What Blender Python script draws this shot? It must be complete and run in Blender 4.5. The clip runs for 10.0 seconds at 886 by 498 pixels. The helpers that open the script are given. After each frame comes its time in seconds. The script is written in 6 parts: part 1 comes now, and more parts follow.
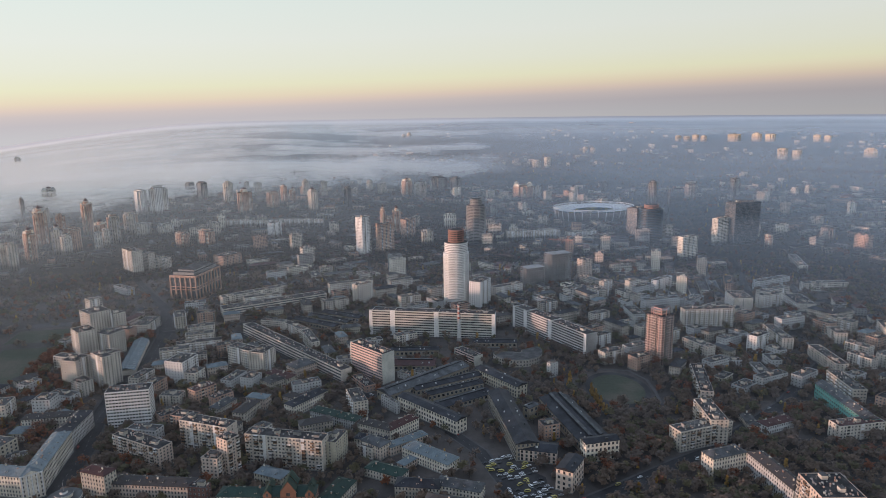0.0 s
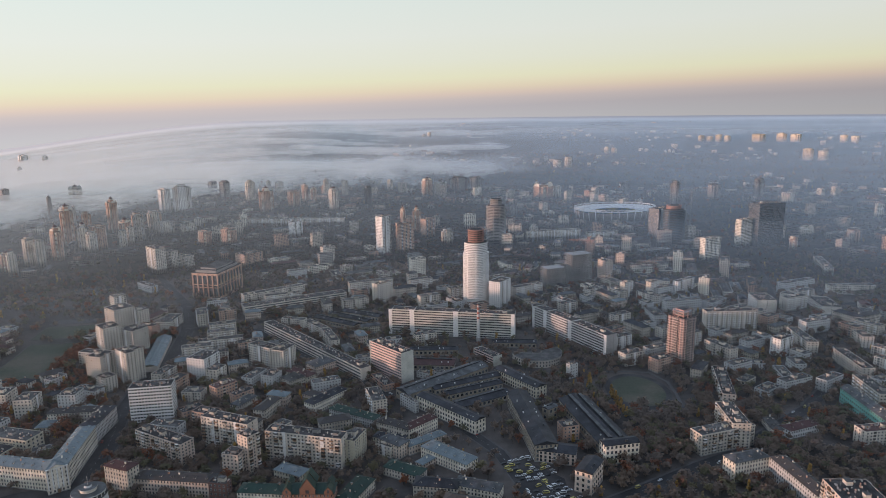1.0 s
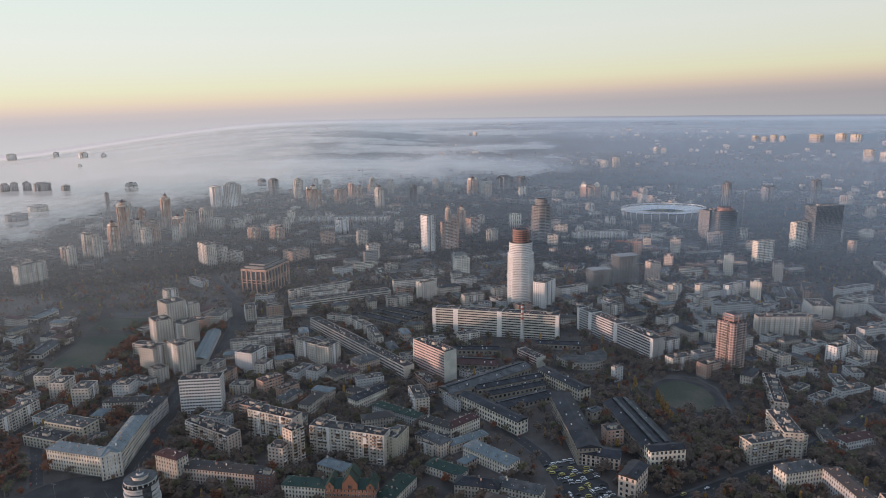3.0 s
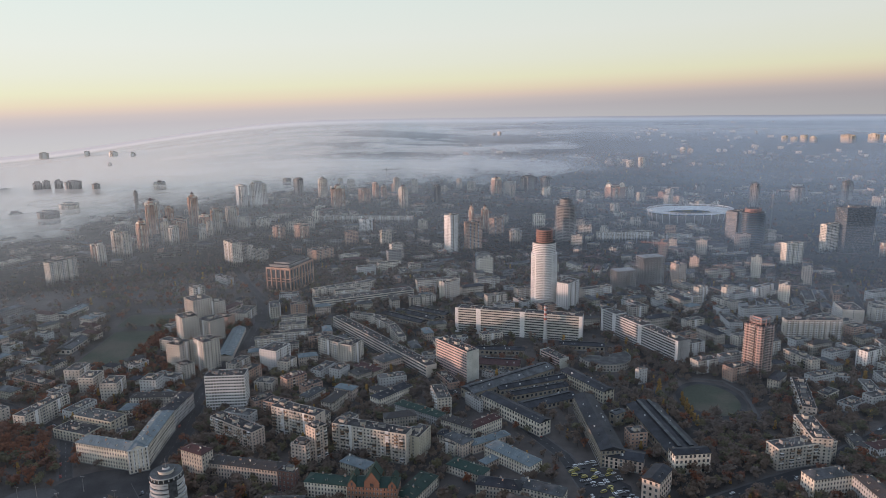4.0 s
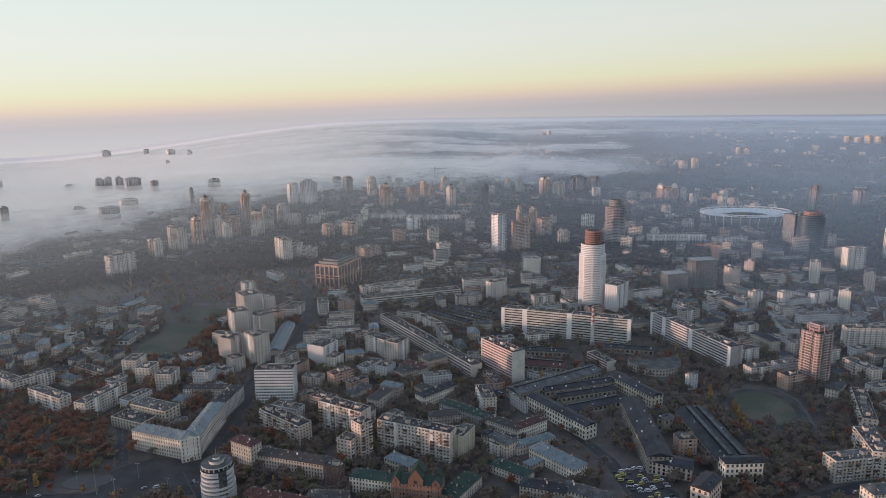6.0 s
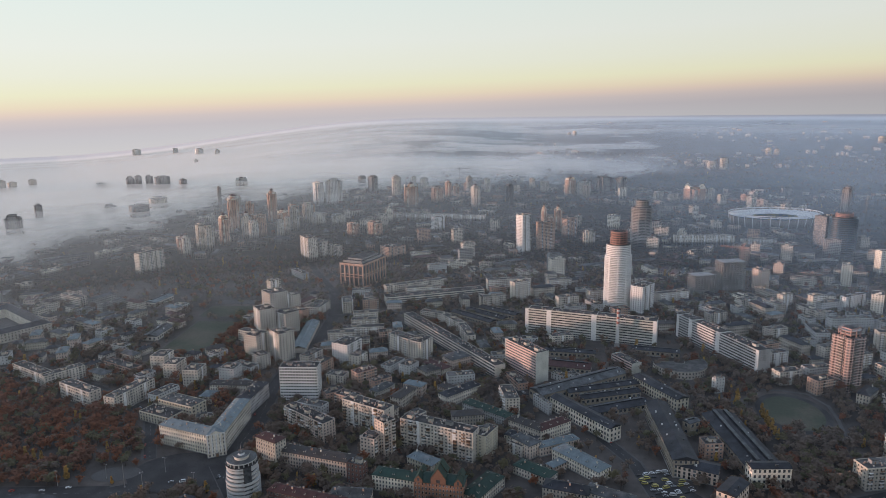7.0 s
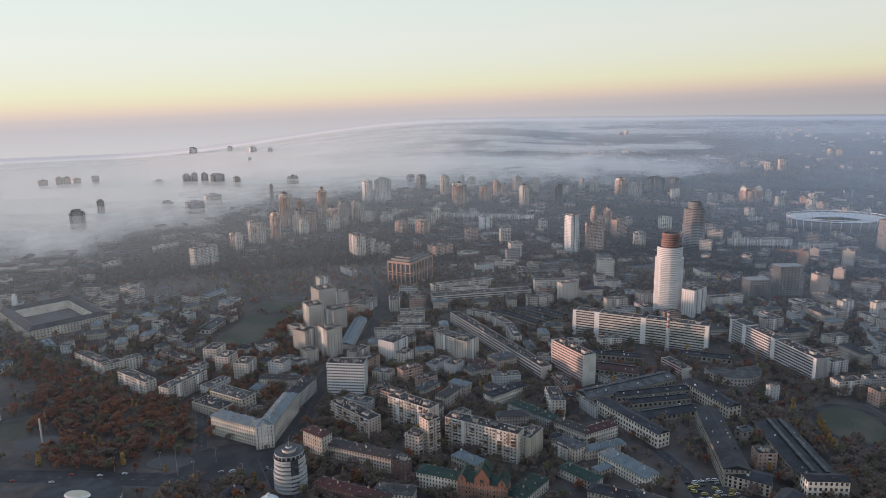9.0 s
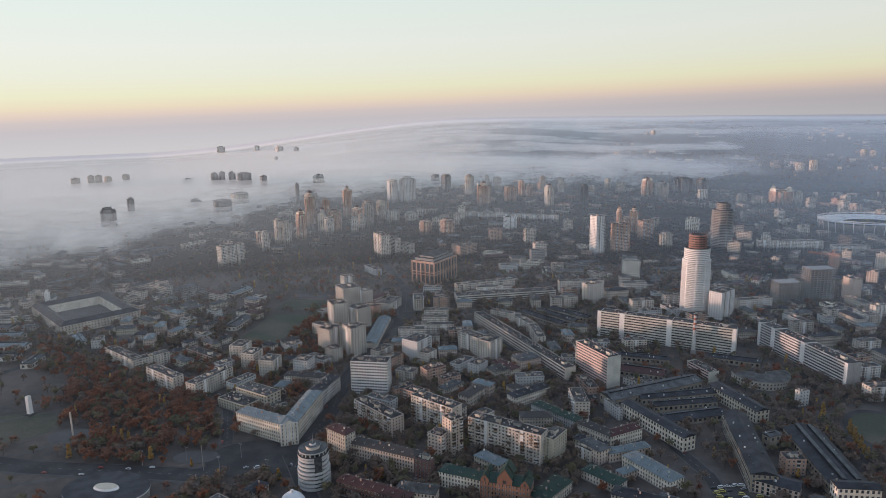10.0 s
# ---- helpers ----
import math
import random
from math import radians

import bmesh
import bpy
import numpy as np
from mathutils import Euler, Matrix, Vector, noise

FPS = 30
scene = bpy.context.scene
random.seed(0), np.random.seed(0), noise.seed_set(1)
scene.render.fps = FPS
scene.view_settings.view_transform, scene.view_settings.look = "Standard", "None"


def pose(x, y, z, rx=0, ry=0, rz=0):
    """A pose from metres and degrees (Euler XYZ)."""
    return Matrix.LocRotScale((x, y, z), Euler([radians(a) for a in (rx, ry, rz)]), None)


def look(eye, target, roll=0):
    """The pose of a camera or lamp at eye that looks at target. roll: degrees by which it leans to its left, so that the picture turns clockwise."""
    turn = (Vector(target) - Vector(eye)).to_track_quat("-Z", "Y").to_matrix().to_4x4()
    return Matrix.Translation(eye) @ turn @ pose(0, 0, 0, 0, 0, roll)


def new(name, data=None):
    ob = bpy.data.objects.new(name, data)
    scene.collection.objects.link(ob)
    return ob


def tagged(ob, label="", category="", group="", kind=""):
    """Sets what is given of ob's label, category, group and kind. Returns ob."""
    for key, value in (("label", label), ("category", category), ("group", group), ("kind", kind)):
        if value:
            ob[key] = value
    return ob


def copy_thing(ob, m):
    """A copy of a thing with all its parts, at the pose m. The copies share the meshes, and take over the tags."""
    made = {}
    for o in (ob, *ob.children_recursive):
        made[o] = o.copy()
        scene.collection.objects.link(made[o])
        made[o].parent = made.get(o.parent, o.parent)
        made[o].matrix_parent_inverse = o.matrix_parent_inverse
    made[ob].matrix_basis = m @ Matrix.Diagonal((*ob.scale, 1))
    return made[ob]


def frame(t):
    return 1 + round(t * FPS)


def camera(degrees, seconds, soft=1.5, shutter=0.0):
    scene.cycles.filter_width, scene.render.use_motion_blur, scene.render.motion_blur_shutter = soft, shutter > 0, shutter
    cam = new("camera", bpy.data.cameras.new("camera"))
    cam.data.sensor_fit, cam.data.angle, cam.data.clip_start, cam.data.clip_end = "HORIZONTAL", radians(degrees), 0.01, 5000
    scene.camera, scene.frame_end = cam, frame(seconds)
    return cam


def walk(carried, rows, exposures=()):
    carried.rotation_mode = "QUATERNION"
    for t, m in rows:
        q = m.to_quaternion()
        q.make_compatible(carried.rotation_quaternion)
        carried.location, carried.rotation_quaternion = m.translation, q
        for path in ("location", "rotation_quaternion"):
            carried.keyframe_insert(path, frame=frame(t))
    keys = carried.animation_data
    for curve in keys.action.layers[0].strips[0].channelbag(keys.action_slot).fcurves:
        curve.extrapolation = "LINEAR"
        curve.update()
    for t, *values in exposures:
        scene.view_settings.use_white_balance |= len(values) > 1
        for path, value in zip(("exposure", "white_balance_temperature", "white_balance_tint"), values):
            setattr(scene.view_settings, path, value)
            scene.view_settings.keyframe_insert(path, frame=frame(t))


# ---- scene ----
EYE = 300.0
cam = camera(66.29, 10.0, 0.8)
PITCH, ROLL = -11.874, 0.778
YAWS = [
    (0.0, 0.0), (0.5, 0.841), (1.0, 1.706), (1.5, 2.627), (2.0, 3.545), (2.5, 4.539), (4.0, 7.552), (4.5, 8.562), (5.0, 9.550),
    (5.5, 10.566), (7.0, 13.695), (7.5, 14.719), (8.0, 15.726), (8.5, 16.744), (9.0, 17.768), (9.5, 18.810), (10.0, 19.859),
]
walk(cam, [(t, pose(0, 0, EYE, 90 + PITCH, ROLL, yaw)) for t, yaw in YAWS])

# ---- sky and sun ----
SUN_AZ, SUN_EL = radians(250), radians(1.4)      # compass angle from +y, clockwise
world = bpy.data.worlds.new("sky")
scene.world = world
world.use_nodes = True
wn, wl = world.node_tree.nodes, world.node_tree.links
wn.clear()


out = wn.new("ShaderNodeOutputWorld")
sky = wn.new("ShaderNodeTexSky")
sky.sky_type, sky.sun_disc, sky.sun_elevation, sky.sun_rotation = "NISHITA", False, SUN_EL, SUN_AZ
bg1 = wn.new("ShaderNodeBackground")
bg1.inputs[1].default_value = 0.012
bg2 = wn.new("ShaderNodeBackground")
coord = wn.new("ShaderNodeTexCoord")
sep = wn.new("ShaderNodeSeparateXYZ")
ramp = wn.new("ShaderNodeValToRGB")
mapr = wn.new("ShaderNodeMapRange")
mapr.inputs[1].default_value, mapr.inputs[2].default_value = -0.1, 0.9
add = wn.new("ShaderNodeAddShader")
wl.new(coord.outputs["Generated"], sep.inputs[0])
slope = wn.new("ShaderNodeMath")                 # the coloured band lies higher towards +x
slope.operation = "MULTIPLY_ADD"
slope.inputs[1].default_value, slope.inputs[2].default_value = -0.03, -0.004
lift = wn.new("ShaderNodeMath")
lift.operation = "ADD"
wl.new(sep.outputs["X"], slope.inputs[0])
wl.new(sep.outputs["Z"], lift.inputs[0])
wl.new(slope.outputs[0], lift.inputs[1])
wl.new(lift.outputs[0], mapr.inputs[0])
wl.new(mapr.outputs[0], ramp.inputs[0])
tilt = wn.new("ShaderNodeMapRange")              # a little brighter towards -x
tilt.inputs[1].default_value, tilt.inputs[2].default_value, tilt.inputs[3].default_value, tilt.inputs[4].default_value = -1, 1, 1.15, 0.86
wl.new(sep.outputs["X"], tilt.inputs[0])
away, low, dim = wn.new("ShaderNodeMapRange"), wn.new("ShaderNodeMapRange"), wn.new("ShaderNodeMath")    # the haze on the skyline is darker away from the sun
away.inputs[1].default_value, away.inputs[2].default_value, away.inputs[4].default_value = -0.25, 0.5, 0.20
low.inputs[1].default_value, low.inputs[2].default_value, low.inputs[3].default_value, low.inputs[4].default_value = -0.004, 0.03, 1.0, 0.0
wl.new(sep.outputs["X"], away.inputs[0])
wl.new(lift.outputs[0], low.inputs[0])
dim.operation = "MULTIPLY"
wl.new(away.outputs[0], dim.inputs[0])
wl.new(low.outputs[0], dim.inputs[1])
rest, power = wn.new("ShaderNodeMath"), wn.new("ShaderNodeMath")
rest.operation, power.operation = "SUBTRACT", "MULTIPLY"
rest.inputs[0].default_value = 1.0
wl.new(dim.outputs[0], rest.inputs[1])
wl.new(rest.outputs[0], power.inputs[0])
wl.new(tilt.outputs[0], power.inputs[1])
wl.new(power.outputs[0], bg2.inputs[1])
wl.new(ramp.outputs[0], bg2.inputs[0])
wl.new(sky.outputs[0], bg1.inputs[0])
wl.new(bg1.outputs[0], add.inputs[0])
wl.new(bg2.outputs[0], add.inputs[1])
wl.new(add.outputs[0], out.inputs[0])
SKY = [  # sine of the elevation, colour
    (-0.10, (0.55, 0.55, 0.56)), (-0.045, (0.56, 0.55, 0.555)), (-0.020, (0.52, 0.51, 0.535)), (-0.006, (0.51, 0.48, 0.505)), (0.005, (0.57, 0.505, 0.50)), (0.013, (0.68, 0.56, 0.49)), (0.022, (0.74, 0.645, 0.49)),
    (0.036, (0.745, 0.735, 0.54)), (0.060, (0.735, 0.75, 0.64)), (0.095, (0.73, 0.76, 0.71)), (0.16, (0.68, 0.755, 0.73)), (0.22, (0.65, 0.72, 0.74)), (0.45, (0.53, 0.64, 0.80)), (0.9, (0.44, 0.56, 0.78)),
]


def ramp_fill(cr, stops):
    """Sets the stops of a colour ramp, given in rising order."""
    cr.elements[0].position, cr.elements[1].position = stops[0][0], stops[-1][0]
    for p, c in stops[1:-1]:
        cr.elements.new(p)
    for e, (p, c) in zip(cr.elements, stops):
        e.color = (*c, 1)


ramp_fill(ramp.color_ramp, [(s + 0.1, c) for s, c in SKY])

sun = new("sun", bpy.data.lights.new("sun", "SUN"))
sun.data.energy, sun.data.angle, sun.data.color = 5.0, radians(1.2), (1.0, 0.62, 0.48)
to_sun = Vector((math.sin(SUN_AZ) * math.cos(SUN_EL), math.cos(SUN_AZ) * math.cos(SUN_EL), math.sin(SUN_EL)))
sun.matrix_world = look(to_sun * 900, (0, 0, 0))


# ---- materials ----
def material(name, base, rough=0.85, metal=0.0, vary=0.25, scale=0.08, fine=1.2, bump=0.0, island=0.0, second=None, spec=0.3):
    """Noise at two sizes over the base colour, a little of each object's own shade."""
    m = bpy.data.materials.new(name)
    m.use_nodes = True
    n, l = m.node_tree.nodes, m.node_tree.links
    bsdf = n["Principled BSDF"]
    bsdf.inputs["Roughness"].default_value, bsdf.inputs["Metallic"].default_value = rough, metal
    bsdf.inputs["Specular IOR Level"].default_value = spec
    geo = n.new("ShaderNodeNewGeometry")
    big, small = n.new("ShaderNodeTexNoise"), n.new("ShaderNodeTexNoise")
    big.inputs["Scale"].default_value, small.inputs["Scale"].default_value = scale, fine
    big.inputs["Detail"].default_value = 4
    small.inputs["Detail"].default_value = 3
    l.new(geo.outputs["Position"], big.inputs["Vector"])
    l.new(geo.outputs["Position"], small.inputs["Vector"])
    info = n.new("ShaderNodeObjectInfo")

    def math_node(op, a, b):
        k = n.new("ShaderNodeMath")
        k.operation = op
        for i, v in enumerate((a, b)):
            if isinstance(v, (int, float)):
                k.inputs[i].default_value = v
            else:
                l.new(v, k.inputs[i])
        return k.outputs[0]

    f = math_node("MULTIPLY", math_node("SUBTRACT", big.outputs["Fac"], 0.5), 2.2 * vary)
    f = math_node("ADD", f, math_node("MULTIPLY", math_node("SUBTRACT", small.outputs["Fac"], 0.5), 1.6 * vary))
    f = math_node("ADD", f, math_node("MULTIPLY", math_node("SUBTRACT", info.outputs["Random"], 0.5), 0.5 * vary))
    if island:
        f = math_node("ADD", f, math_node("MULTIPLY", math_node("SUBTRACT", geo.outputs["Random Per Island"], 0.5), island))
    f = math_node("ADD", f, 1.0)
    mix = n.new("ShaderNodeMix")
    mix.data_type, mix.blend_type = "RGBA", "MIX"
    mix.inputs[6].default_value = (*base, 1)
    mix.inputs[7].default_value = (*(second or base), 1)
    step = n.new("ShaderNodeMapRange")
    step.inputs[1].default_value, step.inputs[2].default_value = 0.42, 0.6
    l.new(big.outputs["Fac"], step.inputs[0])
    l.new(step.outputs[0], mix.inputs[0])
    mul = n.new("ShaderNodeVectorMath")
    mul.operation = "SCALE"
    l.new(mix.outputs[2], mul.inputs[0])
    l.new(f, mul.inputs["Scale"])
    l.new(mul.outputs[0], bsdf.inputs["Base Color"])
    if bump:
        b = n.new("ShaderNodeBump")
        b.inputs["Strength"].default_value, b.inputs["Distance"].default_value = bump, 0.3
        l.new(small.outputs["Fac"], b.inputs["Height"])
        l.new(b.outputs[0], bsdf.inputs["Normal"])
    return m


M = {
    "white": material("white_paint", (0.672, 0.660, 0.648), 0.8, vary=0.16),
    "pale": material("pale_plaster", (0.46, 0.458, 0.45), 0.85, vary=0.26),
    "panel": material("grey_panel", (0.496, 0.450, 0.394), 0.9, vary=0.32, second=(0.557, 0.508, 0.443)),
    "beige": material("beige_plaster", (0.448, 0.404, 0.346), 0.9, vary=0.38, second=(0.496, 0.445, 0.378)),
    "brick": material("orange_brick", (0.42, 0.27, 0.205), 0.9, vary=0.3, second=(0.45, 0.31, 0.245)),
    "gablebrick": material("dark_orange_brick", (0.22, 0.12, 0.085), 0.9, vary=0.3),
    "darkbrick": material("dark_brick", (0.14, 0.08, 0.07), 0.9, vary=0.3),
    "redbrick": material("red_concrete", (0.37, 0.25, 0.225), 0.9, vary=0.25),
    "yellow": material("yellow_plaster", (0.47, 0.43, 0.345), 0.9, vary=0.2),
    "cream": material("cream_stucco", (0.629, 0.572, 0.475), 0.88, vary=0.38, second=(0.690, 0.636, 0.551)),
    "pinkstucco": material("pink_stucco", (0.532, 0.428, 0.362), 0.88, vary=0.25, second=(0.569, 0.474, 0.400)),
    "factory": material("factory_plaster", (0.330, 0.284, 0.224), 0.92, vary=0.3, second=(0.251, 0.218, 0.178)),
    "concrete": material("bare_concrete", (0.264, 0.257, 0.251), 0.92, vary=0.25),
    "teal": material("teal_plaster", (0.14, 0.36, 0.32), 0.85, vary=0.3),
    "pinkpanel": material("pink_panel", (0.52, 0.40, 0.36), 0.85, vary=0.2),
    "coping": material("coping_sheet", (0.10, 0.10, 0.105), 0.7, vary=0.4),
    "slabpanel": material("cream_panel", (0.47, 0.465, 0.42), 0.88, vary=0.22, second=(0.52, 0.51, 0.465)),
    "flat": material("bitumen_roof", (0.034, 0.033, 0.035), 0.9, vary=0.7, scale=0.12, second=(0.058, 0.054, 0.054)),
    "flatgrey": material("gravel_roof", (0.058, 0.057, 0.058), 0.92, vary=0.6, scale=0.12, second=(0.088, 0.085, 0.083)),
    "metal": material("grey_sheet_roof", (0.053, 0.056, 0.059), 0.6, 0.0, vary=0.55, scale=0.15, second=(0.074, 0.078, 0.084)),
    "bluemetal": material("pale_blue_sheet_roof", (0.135, 0.165, 0.180), 0.55, 0.1, vary=0.45, scale=0.15),
    "brownmetal": material("rusty_sheet_roof", (0.062, 0.054, 0.050), 0.7, 0.0, vary=0.6, scale=0.2, second=(0.044, 0.042, 0.044)),
    "green": material("green_sheet_roof", (0.02, 0.042, 0.034), 0.55, 0.1, vary=0.5, scale=0.2),
    "redmetal": material("dark_red_sheet_roof", (0.062, 0.028, 0.027), 0.6, 0.1, vary=0.5, scale=0.2),
    "darkmetal": material("dark_sheet_roof", (0.022, 0.024, 0.030), 0.6, 0.2, vary=0.4, scale=0.1, second=(0.035, 0.037, 0.045)),
    "glass": material("window_glass", (0.07, 0.075, 0.082), 0.25, 0.0, vary=0.9, scale=0.3, fine=0.4, island=1.2, spec=0.3),
    "darkglass": material("blue_curtain_glass", (0.045, 0.08, 0.115), 0.3, 0.0, vary=0.4, scale=0.1, spec=0.4),
    "frame": material("window_frame", (0.449, 0.436, 0.422), 0.6, vary=0.2),
    "wood": material("brown_boarding", (0.22, 0.14, 0.09), 0.8, vary=0.4),
    "asphalt": material("asphalt", (0.035, 0.034, 0.036), 0.85, vary=0.35, scale=0.05, second=(0.046, 0.044, 0.045)),
    "paving": material("paving", (0.082, 0.078, 0.077), 0.85, vary=0.35, scale=0.06),
    "ground": material("earth", (0.064, 0.057, 0.054), 0.95, vary=0.6, scale=0.012, fine=0.12, second=(0.084, 0.071, 0.064)),
    "lawn": material("worn_lawn", (0.058, 0.066, 0.046), 0.95, vary=0.45, scale=0.02, fine=0.3, second=(0.080, 0.074, 0.056)),
    "bark": material("bark", (0.085, 0.073, 0.066), 0.95, vary=0.3),
    "leafbrown": material("brown_leaves", (0.205, 0.150, 0.116), 0.9, vary=0.3, scale=0.03, fine=0.2, island=0.2, second=(0.165, 0.132, 0.115)),
    "leafolive": material("olive_leaves", (0.135, 0.128, 0.082), 0.9, vary=0.25, scale=0.03, fine=0.2, island=0.2, second=(0.16, 0.138, 0.084)),
    "leafrust": material("rust_leaves", (0.235, 0.098, 0.056), 0.9, vary=0.45, scale=0.03, fine=0.2, island=0.25, second=(0.165, 0.086, 0.062)),
    "leafyellow": material("yellow_leaves", (0.40, 0.25, 0.08), 0.9, vary=0.5, scale=0.05, fine=0.3, island=0.2),
    "carwhite": material("white_car_paint", (0.6, 0.6, 0.6), 0.3, vary=0.1),
    "cardark": material("dark_car_paint", (0.03, 0.032, 0.036), 0.3, vary=0.4),
    "carsilver": material("silver_car_paint", (0.35, 0.36, 0.38), 0.3, 0.5, vary=0.2),
    "caryellow": material("yellow_car_paint", (0.42, 0.36, 0.12), 0.35, vary=0.2),
    "carred": material("red_car_paint", (0.30, 0.04, 0.03), 0.3, vary=0.2),
    "rubber": material("tyre_rubber", (0.02, 0.02, 0.02), 0.9, vary=0.2),
    "seats": material("stadium_seats", (0.06, 0.14, 0.22), 0.7, vary=0.3, second=(0.30, 0.28, 0.10)),
    "membrane": material("white_roof_membrane", (0.55, 0.565, 0.58), 0.6, vary=0.2),
    "marking": material("road_marking", (0.30, 0.30, 0.29), 0.8, vary=0.3),
    "chimneyred": material("red_chimney_paint", (0.30, 0.11, 0.09), 0.7, vary=0.3),
    "redpaint": material("red_steel", (0.32, 0.19, 0.165), 0.7, vary=0.3),
}


def let_through(m, share):
    """Leaves glow with the light behind them."""
    n, l = m.node_tree.nodes, m.node_tree.links
    bsdf, mix, thin = n["Principled BSDF"], n.new("ShaderNodeMixShader"), n.new("ShaderNodeBsdfTranslucent")
    l.new(bsdf.inputs["Base Color"].links[0].from_socket, thin.inputs["Color"])
    mix.inputs[0].default_value = share
    l.new(bsdf.outputs[0], mix.inputs[1])
    l.new(thin.outputs[0], mix.inputs[2])
    l.new(mix.outputs[0], n["Material Output"].inputs["Surface"])


for key in ("leafbrown", "leafolive", "leafrust", "leafyellow"):
    let_through(M[key], 0.42)


def mist_material(name, rows, fog, rim_share, tint):
    """A veil of mist: distance haze painted as opacity and tint, thin near by, with fog dense over the low land, torn
    into streaks.
    """
    m = bpy.data.materials.new(name)
    m.use_nodes = True
    n, l = m.node_tree.nodes, m.node_tree.links
    n.clear()
    o = n.new("ShaderNodeOutputMaterial")
    mixs = n.new("ShaderNodeMixShader")
    tr, di = n.new("ShaderNodeBsdfTransparent"), n.new("ShaderNodeBsdfDiffuse")
    geo = n.new("ShaderNodeNewGeometry")
    sp = n.new("ShaderNodeSeparateXYZ")
    l.new(geo.outputs["Position"], sp.inputs[0])

    def mth(op, a, b, clamp=False):
        k = n.new("ShaderNodeMath")
        k.operation, k.use_clamp = op, clamp
        for i, v in enumerate((a, b)):
            if isinstance(v, (int, float)):
                k.inputs[i].default_value = v
            else:
                l.new(v, k.inputs[i])
        return k.outputs[0]

    def span(v, a, b, c=0.0, d=1.0, smooth=True):
        k = n.new("ShaderNodeMapRange")
        k.interpolation_type = "SMOOTHSTEP" if smooth else "LINEAR"
        l.new(v, k.inputs[0])
        for i, q in enumerate((a, b, c, d)):
            if isinstance(q, (int, float)):
                k.inputs[i + 1].default_value = q
            else:
                l.new(q, k.inputs[i + 1])
        return k.outputs[0]

    def curve(v, top, points):
        k = n.new("ShaderNodeValToRGB")
        l.new(span(v, 0.0 if top > 2 else -1.0, top, smooth=False), k.inputs[0])
        lo = 0.0 if top > 2 else -1.0
        ramp_fill(k.color_ramp, [((p - lo) / (top - lo), (q, q, q)) for p, q in points])
        return k.outputs[0]

    x, y = sp.outputs["X"], sp.outputs["Y"]
    r = mth("SQRT", mth("ADD", mth("MULTIPLY", x, x), mth("MULTIPLY", y, y)), 0.0)
    u = mth("DIVIDE", x, r)                  # -1 towards the sun, 1 away from it

    def streaks(across, along, detail, shift):
        k = n.new("ShaderNodeCombineXYZ")
        l.new(mth("MULTIPLY", u, across), k.inputs[0])
        l.new(mth("MULTIPLY", r, along), k.inputs[1])
        k.inputs[2].default_value = shift
        t = n.new("ShaderNodeTexNoise")
        t.inputs["Scale"].default_value, t.inputs["Detail"].default_value = 1.0, detail
        l.new(k.outputs[0], t.inputs["Vector"])
        return t.outputs["Fac"]

    wide, fine, billow = streaks(4.0, 0.0042, 6, 0.0), streaks(11.0, 0.0105, 5, 4.0), streaks(16.0, 0.0034, 5, 8.0)
    # painted air haze: opacity grows with distance, thicker to both sides
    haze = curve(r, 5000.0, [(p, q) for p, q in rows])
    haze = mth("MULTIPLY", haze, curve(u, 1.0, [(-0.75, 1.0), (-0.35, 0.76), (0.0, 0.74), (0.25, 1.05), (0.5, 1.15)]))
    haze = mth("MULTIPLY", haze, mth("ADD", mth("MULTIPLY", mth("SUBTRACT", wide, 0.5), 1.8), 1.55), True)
    # the fog on the low land: it begins nearer towards the sun and thins out away from it
    start = curve(u, 1.0, [(-0.85, 0.30), (-0.66, 0.345), (-0.50, 0.44), (-0.30, 0.49), (0.0, 0.525), (0.2, 0.60)])
    start = mth("MULTIPLY", start, 5000.0)
    shore = mth("ADD", r, mth("MULTIPLY", mth("SUBTRACT", billow, 0.5), 900.0))
    inside = span(mth("SUBTRACT", shore, start), -120.0, 420.0)
    bank = mth("MULTIPLY", inside, curve(u, 1.0, [(-0.5, 1.0), (-0.12, 0.85), (0.05, 0.5), (0.25, 0.0)]))
    # ridges of dark land that stand out of it, in streaks
    land = mth("MULTIPLY", span(wide, 0.37, 0.52), curve(r, 5000.0, [(2950, 0.0), (3250, 1.0), (4150, 0.9), (4500, 0.0)]))
    land = mth("MULTIPLY", land, curve(u, 1.0, [(-0.66, 0.0), (-0.50, 0.12), (-0.34, 0.6), (-0.2, 0.95), (0.2, 1.0)]))
    land = mth("MULTIPLY", land, span(fine, 0.32, 0.46, 0.3, 1.0), True)
    bank = mth("MULTIPLY", bank, mth("SUBTRACT", 1.0, land), True)
    # one long thin bank before the last hills
    long = mth("MULTIPLY", span(mth("ABSOLUTE", mth("SUBTRACT", mth("ADD", r, mth("MULTIPLY", mth("SUBTRACT", billow, 0.5), 260.0)), 3960.0), 0.0), 40.0, 210.0, 0.4, 0.0), curve(u, 1.0, [(-0.1, 0.0), (0.1, 1.0), (0.36, 0.9), (0.5, 0.0)]))
    bank = mth("MULTIPLY", mth("MAXIMUM", bank, long), fog, True)
    # far rim made opaque to blend the ground's edge into the sky
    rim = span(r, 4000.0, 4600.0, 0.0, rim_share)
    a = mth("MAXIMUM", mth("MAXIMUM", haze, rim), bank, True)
    # light painted into the tint: white bank, blue away from the sun, rosy rim
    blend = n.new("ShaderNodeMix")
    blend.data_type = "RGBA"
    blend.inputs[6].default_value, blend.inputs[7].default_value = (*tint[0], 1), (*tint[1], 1)
